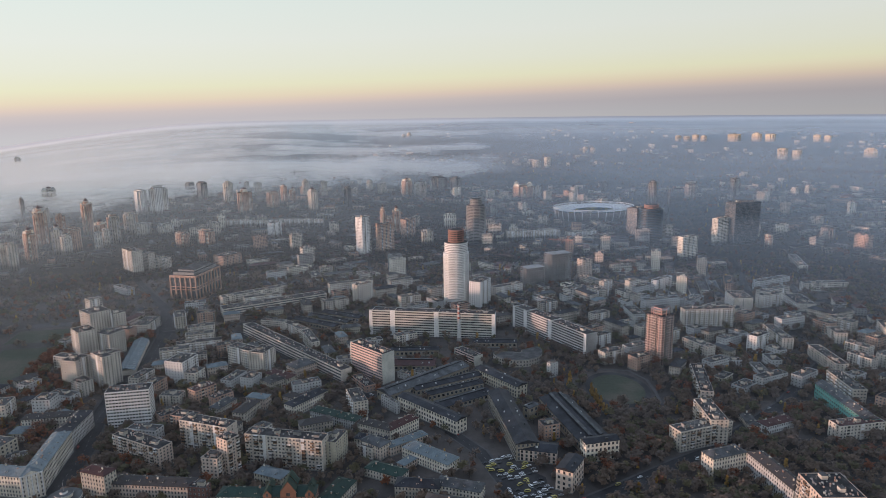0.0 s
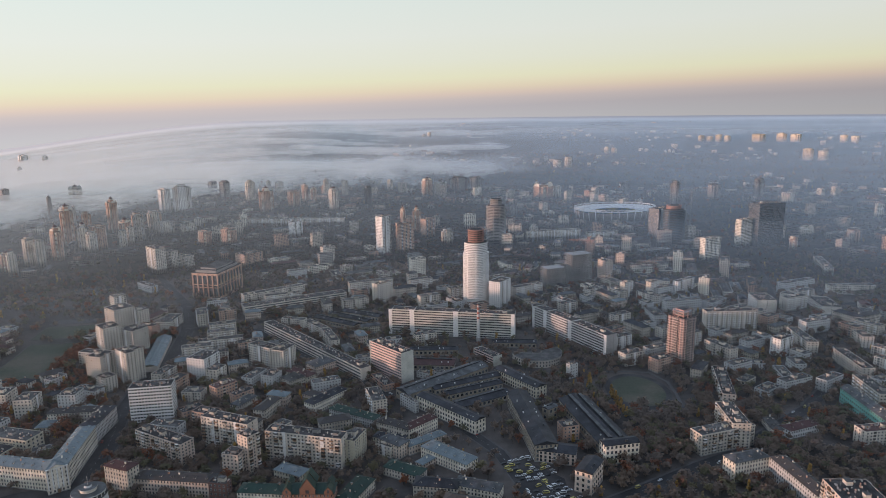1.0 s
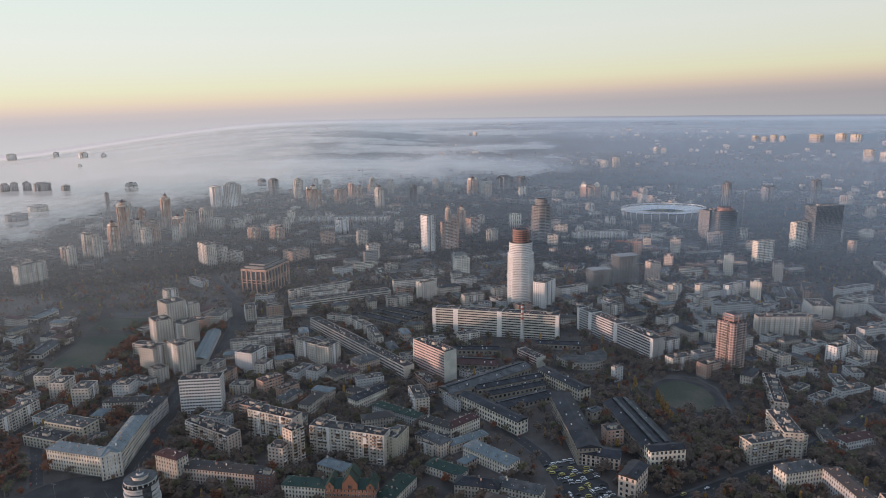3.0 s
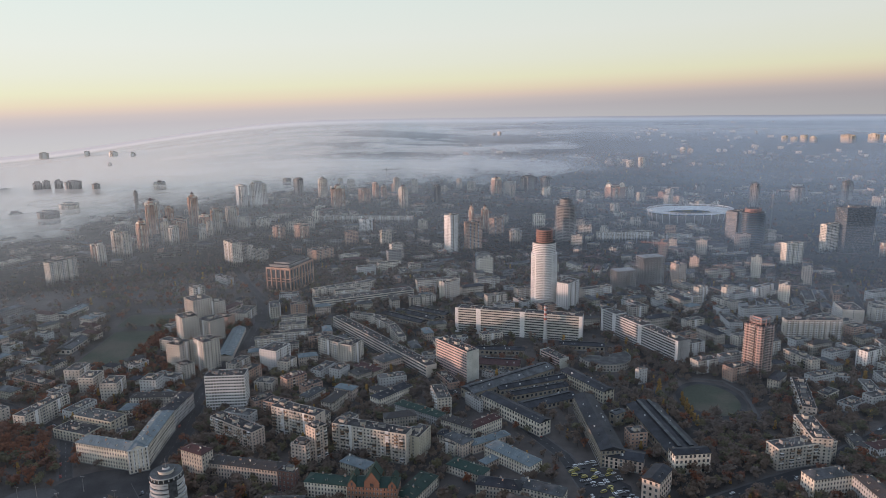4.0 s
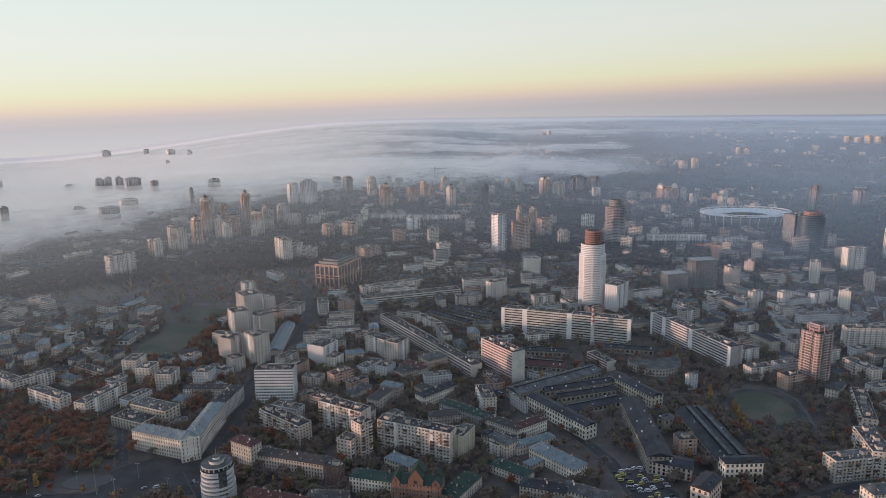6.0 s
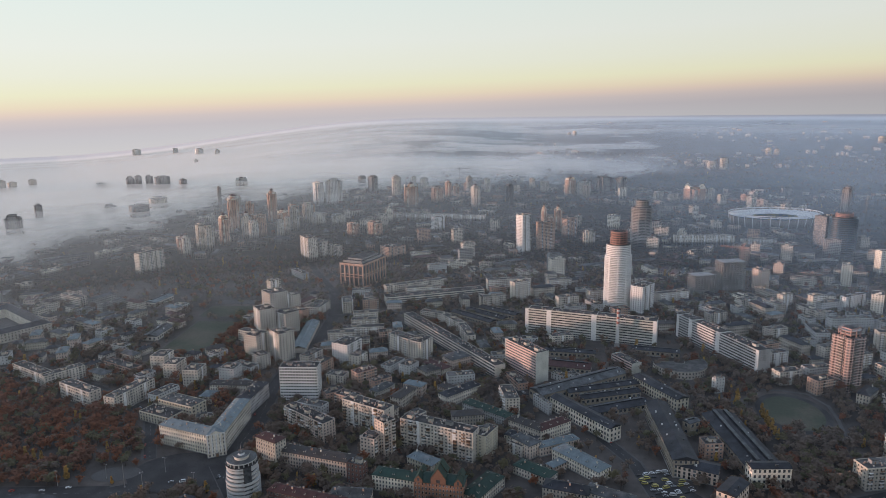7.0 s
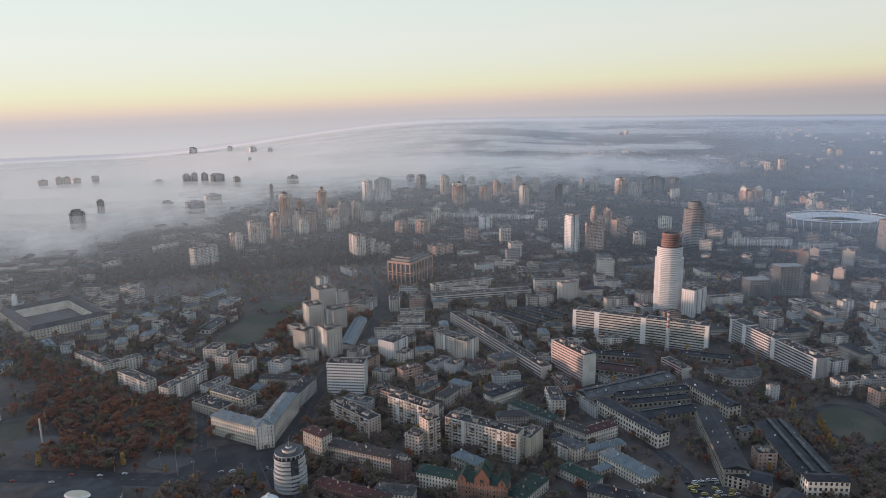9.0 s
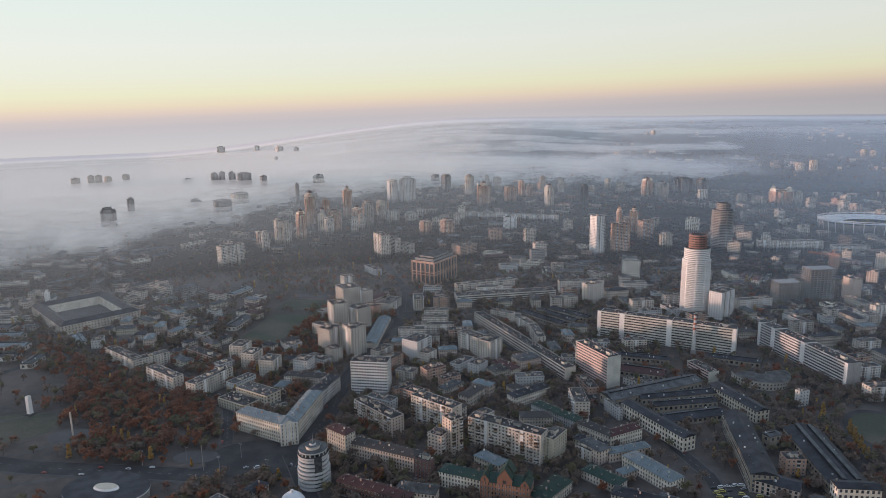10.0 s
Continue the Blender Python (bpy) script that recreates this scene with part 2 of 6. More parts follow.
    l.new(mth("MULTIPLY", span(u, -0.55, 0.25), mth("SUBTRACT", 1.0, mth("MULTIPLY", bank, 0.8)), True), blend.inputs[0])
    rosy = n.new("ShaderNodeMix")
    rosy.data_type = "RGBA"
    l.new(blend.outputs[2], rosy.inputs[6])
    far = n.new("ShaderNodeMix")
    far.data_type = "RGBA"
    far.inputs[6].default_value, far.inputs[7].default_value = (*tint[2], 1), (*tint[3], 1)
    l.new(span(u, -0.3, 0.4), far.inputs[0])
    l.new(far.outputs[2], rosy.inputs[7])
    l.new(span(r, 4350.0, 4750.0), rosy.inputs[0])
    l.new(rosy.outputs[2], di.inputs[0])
    face = n.new("ShaderNodeCombineXYZ")     # shading normal turned towards the low sun to brighten the flat sheets
    l.new(span(u, -0.7, 0.3, -0.17, -0.05, False), face.inputs[0])
    face.inputs[1].default_value, face.inputs[2].default_value = -0.03, 0.99
    l.new(face.outputs[0], di.inputs["Normal"])
    l.new(a, mixs.inputs[0])
    l.new(tr.outputs[0], mixs.inputs[1])
    l.new(di.outputs[0], mixs.inputs[2])
    l.new(mixs.outputs[0], o.inputs[0])
    return m


# ---- mesh building ----
class Shape:
    """Collects vertices and faces for one mesh."""

    def __init__(self):
        self.v, self.f, self.m, self.mats = [], [], [], []

    def slot(self, mat):
        if mat not in self.mats:
            self.mats.append(mat)
        return self.mats.index(mat)

    def poly(self, pts, mat):
        i = len(self.v)
        self.v += [tuple(p) for p in pts]
        self.f.append(tuple(range(i, i + len(pts))))
        self.m.append(self.slot(mat))

    def box(self, x0, y0, z0, x1, y1, z1, mat, top=None, bottom=False):
        i = len(self.v)
        self.v += [(x0, y0, z0), (x1, y0, z0), (x1, y1, z0), (x0, y1, z0), (x0, y0, z1), (x1, y0, z1), (x1, y1, z1), (x0, y1, z1)]
        fs = [(0, 1, 5, 4), (1, 2, 6, 5), (2, 3, 7, 6), (3, 0, 4, 7), (4, 5, 6, 7)] + ([(3, 2, 1, 0)] if bottom else [])
        a, b = self.slot(mat), self.slot(top or mat)
        for k, q in enumerate(fs):
            self.f.append(tuple(i + j for j in q))
            self.m.append(b if k == 4 else a)

    def ring(self, pts0, pts1, mat):
        """Side faces between two loops of the same length."""
        i, n = len(self.v), len(pts0)
        self.v += [tuple(p) for p in pts0] + [tuple(p) for p in pts1]
        s = self.slot(mat)
        for k in range(n):
            j = (k + 1) % n
            self.f.append((i + k, i + j, i + n + j, i + n + k))
            self.m.append(s)

    def drum(self, cx, cy, z0, z1, r0, r1, mat, n=24, top=None, squash=1.0):
        a = [(cx + r0 * math.cos(2 * math.pi * k / n), cy + squash * r0 * math.sin(2 * math.pi * k / n), z0) for k in range(n)]
        b = [(cx + r1 * math.cos(2 * math.pi * k / n), cy + squash * r1 * math.sin(2 * math.pi * k / n), z1) for k in range(n)]
        self.ring(a, b, mat)
        self.poly(b, top or mat)

    def mesh(self, name):
        me = bpy.data.meshes.new(name)
        me.from_pydata(self.v, [], self.f)
        for mat in self.mats:
            me.materials.append(M[mat])
        me.polygons.foreach_set("material_index", self.m)
        me.update()
        return me


def part(name, shape, parent, label="", at=None, kind=""):
    """One mesh object under a thing or a part. shape: a Shape or a mesh that parts share."""
    ob = new(name, shape.mesh(name) if isinstance(shape, Shape) else shape)
    ob.parent = parent
    if at is not None:
        ob.matrix_basis = at
    return tagged(ob, label, kind=kind)


def thing(name, m, label, category, group="", kind=""):
    ob = new(name)
    ob.matrix_basis = m
    return tagged(ob, label, category, group, kind)


def structure(name, shape, label, at=None):
    ob = new(name, shape.mesh(name) if isinstance(shape, Shape) else shape)
    if at is not None:
        ob.matrix_basis = at
    return tagged(ob, label, kind="structure")


# ---- ground ----
def ground_z(r):
    """The plain is level; far off the land rises to the skyline."""
    s = np.clip((np.asarray(r, float) - 2300) / 2600, 0, 1)
    return 214.0 * s * s * (3 - 2 * s)


def hills(x, y):
    """Low swells of the far land."""
    r = math.hypot(x, y)
    return 15 * noise.noise((x * .0016, y * .0016, 3.0)) * min(1, max(0, (r - 2300) / 800)) * min(1, max(0, 4900 - r) / 700)


def openness(x, y):
    """0 where the land rises to the skyline, towards 1 on the sun's side, where it is lowered to let sunlight onto the
    mist.
    """
    left = math.degrees(math.atan2(-x, y)) % 360
    s = min(1, max(0, (left - 17) / 27)) if left < 200 else min(1, max(0, (215 - left) / 15))
    return .9 * s * s * (3 - 2 * s)


def land(x, y):
    return (float(ground_z(math.hypot(x, y))) + hills(x, y)) * (1 - openness(x, y))


def disc(z_of, radii, n=160):
    s = Shape()
    rs = list(radii)
    for i, r in enumerate(rs):
        for k in range(n):
            a = 2 * math.pi * k / n
            p = (r * math.sin(a), r * math.cos(a))
            s.v.append((p[0], p[1], float(z_of(r)) + land(*p)))
    return s, rs, n


def close_disc(s, rs, n, mat, hole=False):
    slot = s.slot(mat)
    for i in range(len(rs) - 1):
        for k in range(n):
            j = (k + 1) % n
            s.f.append((i * n + k, (i + 1) * n + k, (i + 1) * n + j, i * n + j))
            s.m.append(slot)
    if not hole:
        s.f.append(tuple(range(n - 1, -1, -1)))
        s.m.append(slot)
    return s


RADII = [60, 300, 600, 900, 1300, 1700, 2100] + [2300 + 88 * k for k in range(31)]
g = close_disc(*disc(lambda r: 0, RADII, 200), "ground")
structure("ground", g, "dark autumn earth and yards between the buildings, rising to far hills")

# ---- mist and painted distance haze ----
# painted haze colours: towards the sun, away from it, then the rim likewise
HAZE_TINTS = (0.98, 0.915, 0.82), (0.69, 0.735, 0.775), (0.715, 0.66, 0.62), (0.46, 0.455, 0.47)
LAYERS = [   # height, inner edge, haze by distance, share of the fog bank, of the rim's haze
    (8, 950, [(950, 0.0), (1300, 0.018), (1700, 0.045), (2600, 0.075), (3600, 0.10), (4900, 0.3)], 0.95, 0.5),
    (22, 1200, [(1200, 0.0), (1700, 0.01), (2600, 0.04), (3600, 0.06), (4900, 0.2)], 0.72, 0.5),
    (36, 900, [(900, 0.0), (1200, 0.02), (1700, 0.045), (2600, 0.07), (3600, 0.10), (4900, 0.3)], 0.5, 0.5),
    (54, 780, [(780, 0.0), (1100, 0.026), (1700, 0.055), (2600, 0.08), (3600, 0.10), (4900, 0.3)], 0.34, 0.6),
    (92, 330, [(330, 0.0), (450, 0.007), (620, 0.016), (850, 0.034), (1100, 0.045), (1700, 0.06), (2600, 0.08), (3600, 0.12), (4900, 0.4)], 0.22, 1.0),
]
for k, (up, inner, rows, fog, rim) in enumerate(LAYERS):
    M["mist%d" % k] = mist_material("mist", rows, fog, rim, HAZE_TINTS)
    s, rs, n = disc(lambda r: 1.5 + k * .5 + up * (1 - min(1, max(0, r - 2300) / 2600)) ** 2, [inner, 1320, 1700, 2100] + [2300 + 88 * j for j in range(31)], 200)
    structure("mist", close_disc(s, rs, n, "mist%d" % k, True), "thin sheet of painted distance haze and pale morning mist over the city")

# ---- buildings ----
FOOT, ROADS = {}, {}          # turned rectangles, by the 60 m cells that they touch


def mark(cells, x, y, hl, hw, c, s):
    reach = math.hypot(hl, hw) + 8
    for i in range(int((x - reach) // 60), int((x + reach) // 60) + 1):
        for j in range(int((y - reach) // 60), int((y + reach) // 60) + 1):
            cells.setdefault((i, j), []).append((x, y, hl, hw, c, s))


def claim(x, y, length, width, yaw):
    mark(FOOT, x, y, length / 2, width / 2, math.cos(radians(yaw)), math.sin(radians(yaw)))


def covered(cells, x, y, pad):
    """Whether a point lies on one of the rectangles."""
    for fx, fy, hl, hw, c, s in cells.get((int(x // 60), int(y // 60)), ()):
        dx, dy = x - fx, y - fy
        if abs(dx * c + dy * s) < hl + pad and abs(dy * c - dx * s) < hw + pad:
            return True
    return False


def window_row(length, width, pitch, w, h, glass="glass", frame_mat="frame", skip=None, loggia=0, sides=4):
    """The windows of one storey, on all sides of a block centred on the origin."""
    s = Shape()
    d = 0.07
    for side in range(sides):
        run, off = (length, width / 2) if side < 2 else (width, length / 2)
        n = max(1, int((run - 1.2) / pitch))
        if side >= 2 and skip == "ends":
            n = 1
        for k in range(n):
            c = (k - (n - 1) / 2) * run / (n + 0.15)
            a, b = c - w / 2, c + w / 2
            deep = loggia and side < 2 and k % loggia == loggia // 2
            if deep:                     # a recessed loggia behind a pale parapet
                a, b = c - 1.4, c + 1.4
                y0, y1 = (-off - .28, -off) if side == 0 else (off, off + .28)
                s.box(a, y0, -1.15, b, y1, -.05, "white" if k % 2 else "panel", bottom=True)
                y0, y1 = (-off - .06, -off) if side == 0 else (off, off + .06)
                s.box(a, y0, -.05, b, y1, h + .25, glass)
                continue
            if side == 0:
                s.box(a, -off - d, 0, b, -off, h, frame_mat)
                s.poly([(a + .1, -off - d - .02, .1), (b - .1, -off - d - .02, .1), (b - .1, -off - d - .02, h - .1), (a + .1, -off - d - .02, h - .1)], glass)
            elif side == 1:
                s.box(a, off, 0, b, off + d, h, frame_mat)
                s.poly([(b - .1, off + d + .02, .1), (a + .1, off + d + .02, .1), (a + .1, off + d + .02, h - .1), (b - .1, off + d + .02, h - .1)], glass)
            elif side == 2:
                s.box(-off - d, a, 0, -off, b, h, frame_mat)
                s.poly([(-off - d - .02, b - .1, .1), (-off - d - .02, a + .1, .1), (-off - d - .02, a + .1, h - .1), (-off - d - .02, b - .1, h - .1)], glass)
            else:
                s.box(off, a, 0, off + d, b, h, frame_mat)
                s.poly([(off + d + .02, a + .1, .1), (off + d + .02, b - .1, .1), (off + d + .02, b - .1, h - .1), (off + d + .02, a + .1, h - .1)], glass)
    return s


def stacked(me, heights):
    """One mesh of the same storey set at several heights."""
    s = Shape()
    s.mats = [next(k for k, m in M.items() if m == q) for q in me.materials]
    vs = [tuple(v.co) for v in me.vertices]
    fs = [(tuple(p.vertices), p.material_index) for p in me.polygons]
    for z in heights:
        base = len(s.v)
        s.v += [(x, y, w + z) for x, y, w in vs]
        s.f += [tuple(base + j for j in f) for f, _ in fs]
        s.m += [m for _, m in fs]
    return s


def ribbon_row(length, width, h, mullion=3.0):
    """Bands of glass round one storey, with thin posts."""
    s = Shape()
    for y0, y1 in ((-width / 2 - 0.06, -width / 2 + 0.02), (width / 2 - 0.02, width / 2 + 0.06)):
        s.box(-length / 2 + 0.8, y0, 0, length / 2 - 0.8, y1, h, "glass")
        n = int(length / mullion)
        for k in range(n):
            x = (k + 0.5 - n / 2) * mullion
            s.box(x - 0.12, y0 - 0.05, 0, x + 0.12, y1 + 0.05, h, "frame")
    return s


def balcony_mesh(kind, w=3.0):
    s = Shape()
    d = 1.3
    s.box(-w / 2, -d, -0.15, w / 2, 0, 0.0, "concrete", bottom=True)
    front = {0: "panel", 1: "white", 2: "wood", 3: "beige"}[kind % 4]
    s.box(-w / 2, -d, 0.0, w / 2, -d + 0.08, 1.05, front)
    s.box(-w / 2, -d + 0.08, 0.0, -w / 2 + 0.08, 0, 1.05, front)
    s.box(w / 2 - 0.08, -d + 0.08, 0.0, w / 2, 0, 1.05, front)
    if kind >= 4:        # glazed in
        s.box(-w / 2 + 0.03, -d + 0.03, 1.05, w / 2 - 0.03, 0, 2.55, "glass")
        s.box(-w / 2, -d, 2.55, w / 2, 0, 2.7, front)
        for x in (-w / 2, -w / 6, w / 6, w / 2 - 0.1):
            s.box(x, -d, 1.05, x + 0.1, -d + 0.1, 2.55, "white" if kind < 6 else "wood")
    return s.mesh("balcony")


BALCONY = [balcony_mesh(k) for k in range(8)]


def flat_roof(length, width, h, wall, top, rng, parapet=0.55):
    s = Shape()
    s.box(-length / 2 + 0.35, -width / 2 + 0.35, h - 0.4, length / 2 - 0.35, width / 2 - 0.35, h - 0.05, top)
    for x0, y0, x1, y1 in ((-length / 2, -width / 2, length / 2, -width / 2 + 0.35), (-length / 2, width / 2 - 0.35, length / 2, width / 2),
                           (-length / 2, -width / 2 + 0.35, -length / 2 + 0.35, width / 2 - 0.35), (length / 2 - 0.35, -width / 2 + 0.35, length / 2, width / 2 - 0.35)):
        s.box(x0, y0, h - 0.4, x1, y1, h + parapet, wall, "coping")
    return s


def pitched_roof(length, width, h, rise, mat, hip=True, over=0.5):
    s = Shape()
    a, b = length / 2 + over, width / 2 + over
    k = min(a * 0.9, b) if hip else 0.0
    e = [(-a, -b, h), (a, -b, h), (a, b, h), (-a, b, h)]
    r0, r1 = (-a + k, 0, h + rise), (a - k, 0, h + rise)
    s.poly([e[0], e[1], r1, r0], mat)
    s.poly([e[2], e[3], r0, r1], mat)
    s.poly([e[1], e[2], r1], mat)
    s.poly([e[3], e[0], r0], mat)
    low = [(x, y, h - 0.35) for x, y, _ in e]
    s.ring(low, e, mat)
    return s


def roof_seams(length, width, h, rise, mat, hip=True, over=0.5):
    s = Shape()
    a, b = length / 2 + over, width / 2 + over
    k = min(a * 0.9, b) if hip else 0.0
    n = int(length / 2.2)
    for i in range(n):
        x = -a + k + (i + 0.5) * (2 * a - 2 * k) / n
        for sg in (-1, 1):
            s.poly([(x - .06, sg * b, h + .05), (x + .06, sg * b, h + .05), (x + .06, 0, h + rise + .05), (x - .06, 0, h + rise + .05)], mat)
    return s


def clutter(root, length, width, h, rng, amount=1.0):
    """Lift houses, vents and chimneys on a flat roof."""
    n = max(1, int(length / 15 * amount))
    for k in range(n):
        x = (k + 0.5 - n / 2) * length / n + rng.uniform(-2, 2)
        lw, ww, hh = rng.uniform(4, 6.5), min(width * 0.45, rng.uniform(3.2, 5)), rng.uniform(2.2, 3.4)
        s = Shape()
        s.box(-lw / 2, -ww / 2, -0.2, lw / 2, ww / 2, hh, rng.choice(["panel", "concrete", "beige"]), "flat")
        s.box(-lw / 2 - .2, -ww / 2 - .2, hh, lw / 2 + .2, ww / 2 + .2, hh + .25, "flatgrey", bottom=True)
        ob = part("stair_house", s, root, at=pose(x, rng.uniform(-.12, .12) * width, h))
        door = Shape()
        door.box(-.5, -.06, 0, .5, 0, 2.0, "wood")
        part("door", door, ob, at=pose(0, -ww / 2, 0))
        if amount < 1:
            break
    s = Shape()
    for k in range(int(length * width / 26 * amount) + 3):
        x, y = rng.uniform(-.45, .45) * length, rng.uniform(-.38, .38) * width
        a = rng.uniform(0.3, 0.7)
        s.box(x - a, y - a * .7, h - 0.1, x + a, y + a * .7, h + rng.uniform(.6, 1.5), rng.choice(["panel", "concrete", "brick"]))
    part("roof_vent", s, root, kind="stuff")


def chimneys(root, length, h, rise, width, rng, most=9):
    for k in range(min(most, max(1, int(length / 14)))):
        s = Shape()
        s.box(-.55, -.4, 0, .55, .4, 2.2, rng.choice(["brick", "cream"]))
        cap = Shape()
        cap.box(-.65, -.5, 2.2, .65, .5, 2.4, "concrete", bottom=True)
        ob = part("chimney", s, root, at=pose(rng.uniform(-.4, .4) * length, rng.choice([-1, 1]) * width * .12, h + rise * .6))
        part("cap", cap, ob)


def dormers(root, length, width, h, rise, mat, rng):
    n = int(length / 9)
    for k in range(n):
        s = Shape()
        s.box(-.8, -.1, 0, .8, 2.0, 1.3, "cream")
        s.poly([(-1, -.3, 1.25), (1, -.3, 1.25), (1, 2.2, 2.0), (-1, 2.2, 2.0)], mat)
        pane = Shape()
        pane.box(-.5, -.16, .3, .5, -.1, 1.1, "glass")
        dm, pm = s.mesh("dormer"), pane.mesh("window")
        x = (k + .5 - n / 2) * length / n
        for sg, turn in ((-1, 0), (1, 180)):
            ob = part("dormer", dm, root, at=pose(x, sg * width * .33, h + rise * .25, 0, 0, turn))
            part("window", pm, ob)


LOOKS = {   # wall, roof, storey, pitch, window w, window h, label, category
    "white": ("white", "flat", 3.25, 2.6, 2.2, 1.55, "white office block with a grid of square windows", "office block"),
    "white5": ("pale", "flatgrey", 3.2, 3.2, 1.4, 1.5, "plain white low block with a flat grey roof", "building"),
    "white9": ("white", "flat", 3.1, 3.2, 1.6, 1.6, "tall whitewashed block with a flat dark roof", "apartment block"),
    "panel": ("panel", "flat", 2.9, 3.1, 1.6, 1.6, "grey concrete panel apartment tower", "apartment block"),
    "panel5": ("panel", "flatgrey", 3.1, 3.3, 1.6, 1.6, "weathered grey apartment house with a flat roof", "apartment block"),
    "paneld": ("yellow", "flat", 3.0, 3.4, 1.4, 1.5, "pale yellow end block of an apartment slab", "apartment block"),
    "bal": ("panel", "flat", 3.0, 3.2, 1.6, 1.6, "grey panel apartment block with cluttered glazed balconies", "apartment block"),
    "balp": ("panel", "flat", 2.95, 3.2, 1.6, 1.6, "long grey panel slab with rows of balconies", "apartment block"),
    "bal6": ("beige", "flatgrey", 3.2, 3.2, 1.6, 1.6, "beige brick apartment house with small balconies", "apartment block"),
    "brickbal": ("pinkstucco", "flat", 3.0, 3.2, 1.6, 1.6, "pinkish brick apartment block with balconies", "apartment block"),
    "brick": ("darkbrick", "flat", 3.4, 3.2, 1.5, 1.8, "dark red brick town house", "house"),
    "brick5": ("brick", "flat", 3.2, 3.2, 1.6, 1.6, "orange brick apartment house with a dark flat roof", "apartment block"),
    "brick9": ("brick", "flat", 3.1, 3.2, 1.7, 1.6, "orange brick residential tower", "tower block"),
    "yellowlow": ("yellow", "flatgrey", 3.8, 3.6, 2.0, 2.0, "low yellow public building with a light flat roof", "building"),
    "yellow9": ("cream", "flat", 3.1, 3.2, 1.8, 1.6, "beige tower block with even rows of windows", "tower block"),
    "teal": ("teal", "metal", 3.6, 3.3, 1.5, 1.9, "long teal-painted house with a sheet roof", "house"),
    "glass": ("darkglass", "flat", 3.6, 3.0, 2.5, 2.7, "dark glass office tower", "office tower"),
    "factory": ("factory", "darkmetal", 4.2, 3.6, 2.0, 2.6, "old brick factory wing with tall windows and a dark roof", "factory"),
    "hall": ("factory", "darkmetal", 8.0, 5.0, 3.0, 3.0, "long factory hall with a sheet roof and roof lights", "factory hall"),
    "pinkoff": ("pinkpanel", "flat", 3.3, 2.7, 1.9, 1.6, "slab office with pink window bands and white ends", "office block"),
    "slab": ("slabpanel", "flat", 3.3, 3.0, 2.0, 1.8, "very long pale institute slab with window bands", "office block"),
    "ribbon": ("pale", "flat", 3.3, 3.0, 2.0, 1.8, "long white slab with ribbon windows", "office block"),
    "ribbonlow": ("panel", "flat", 3.8, 3.0, 2.0, 2.0, "long low workshop block with ribbon windows", "factory"),
    "old": ("cream", "metal", 3.6, 2.6, 1.3, 2.0, "old stucco town house with a sheet-metal roof", "house"),
}
OLD_WALLS = ["cream", "pinkstucco", "beige", "cream", "pale", "yellow", "panel"]
OLD_ROOFS = ["metal", "darkmetal", "metal", "brownmetal", "bluemetal", "metal", "flatgrey", "darkmetal", "green", "brownmetal", "redmetal"]


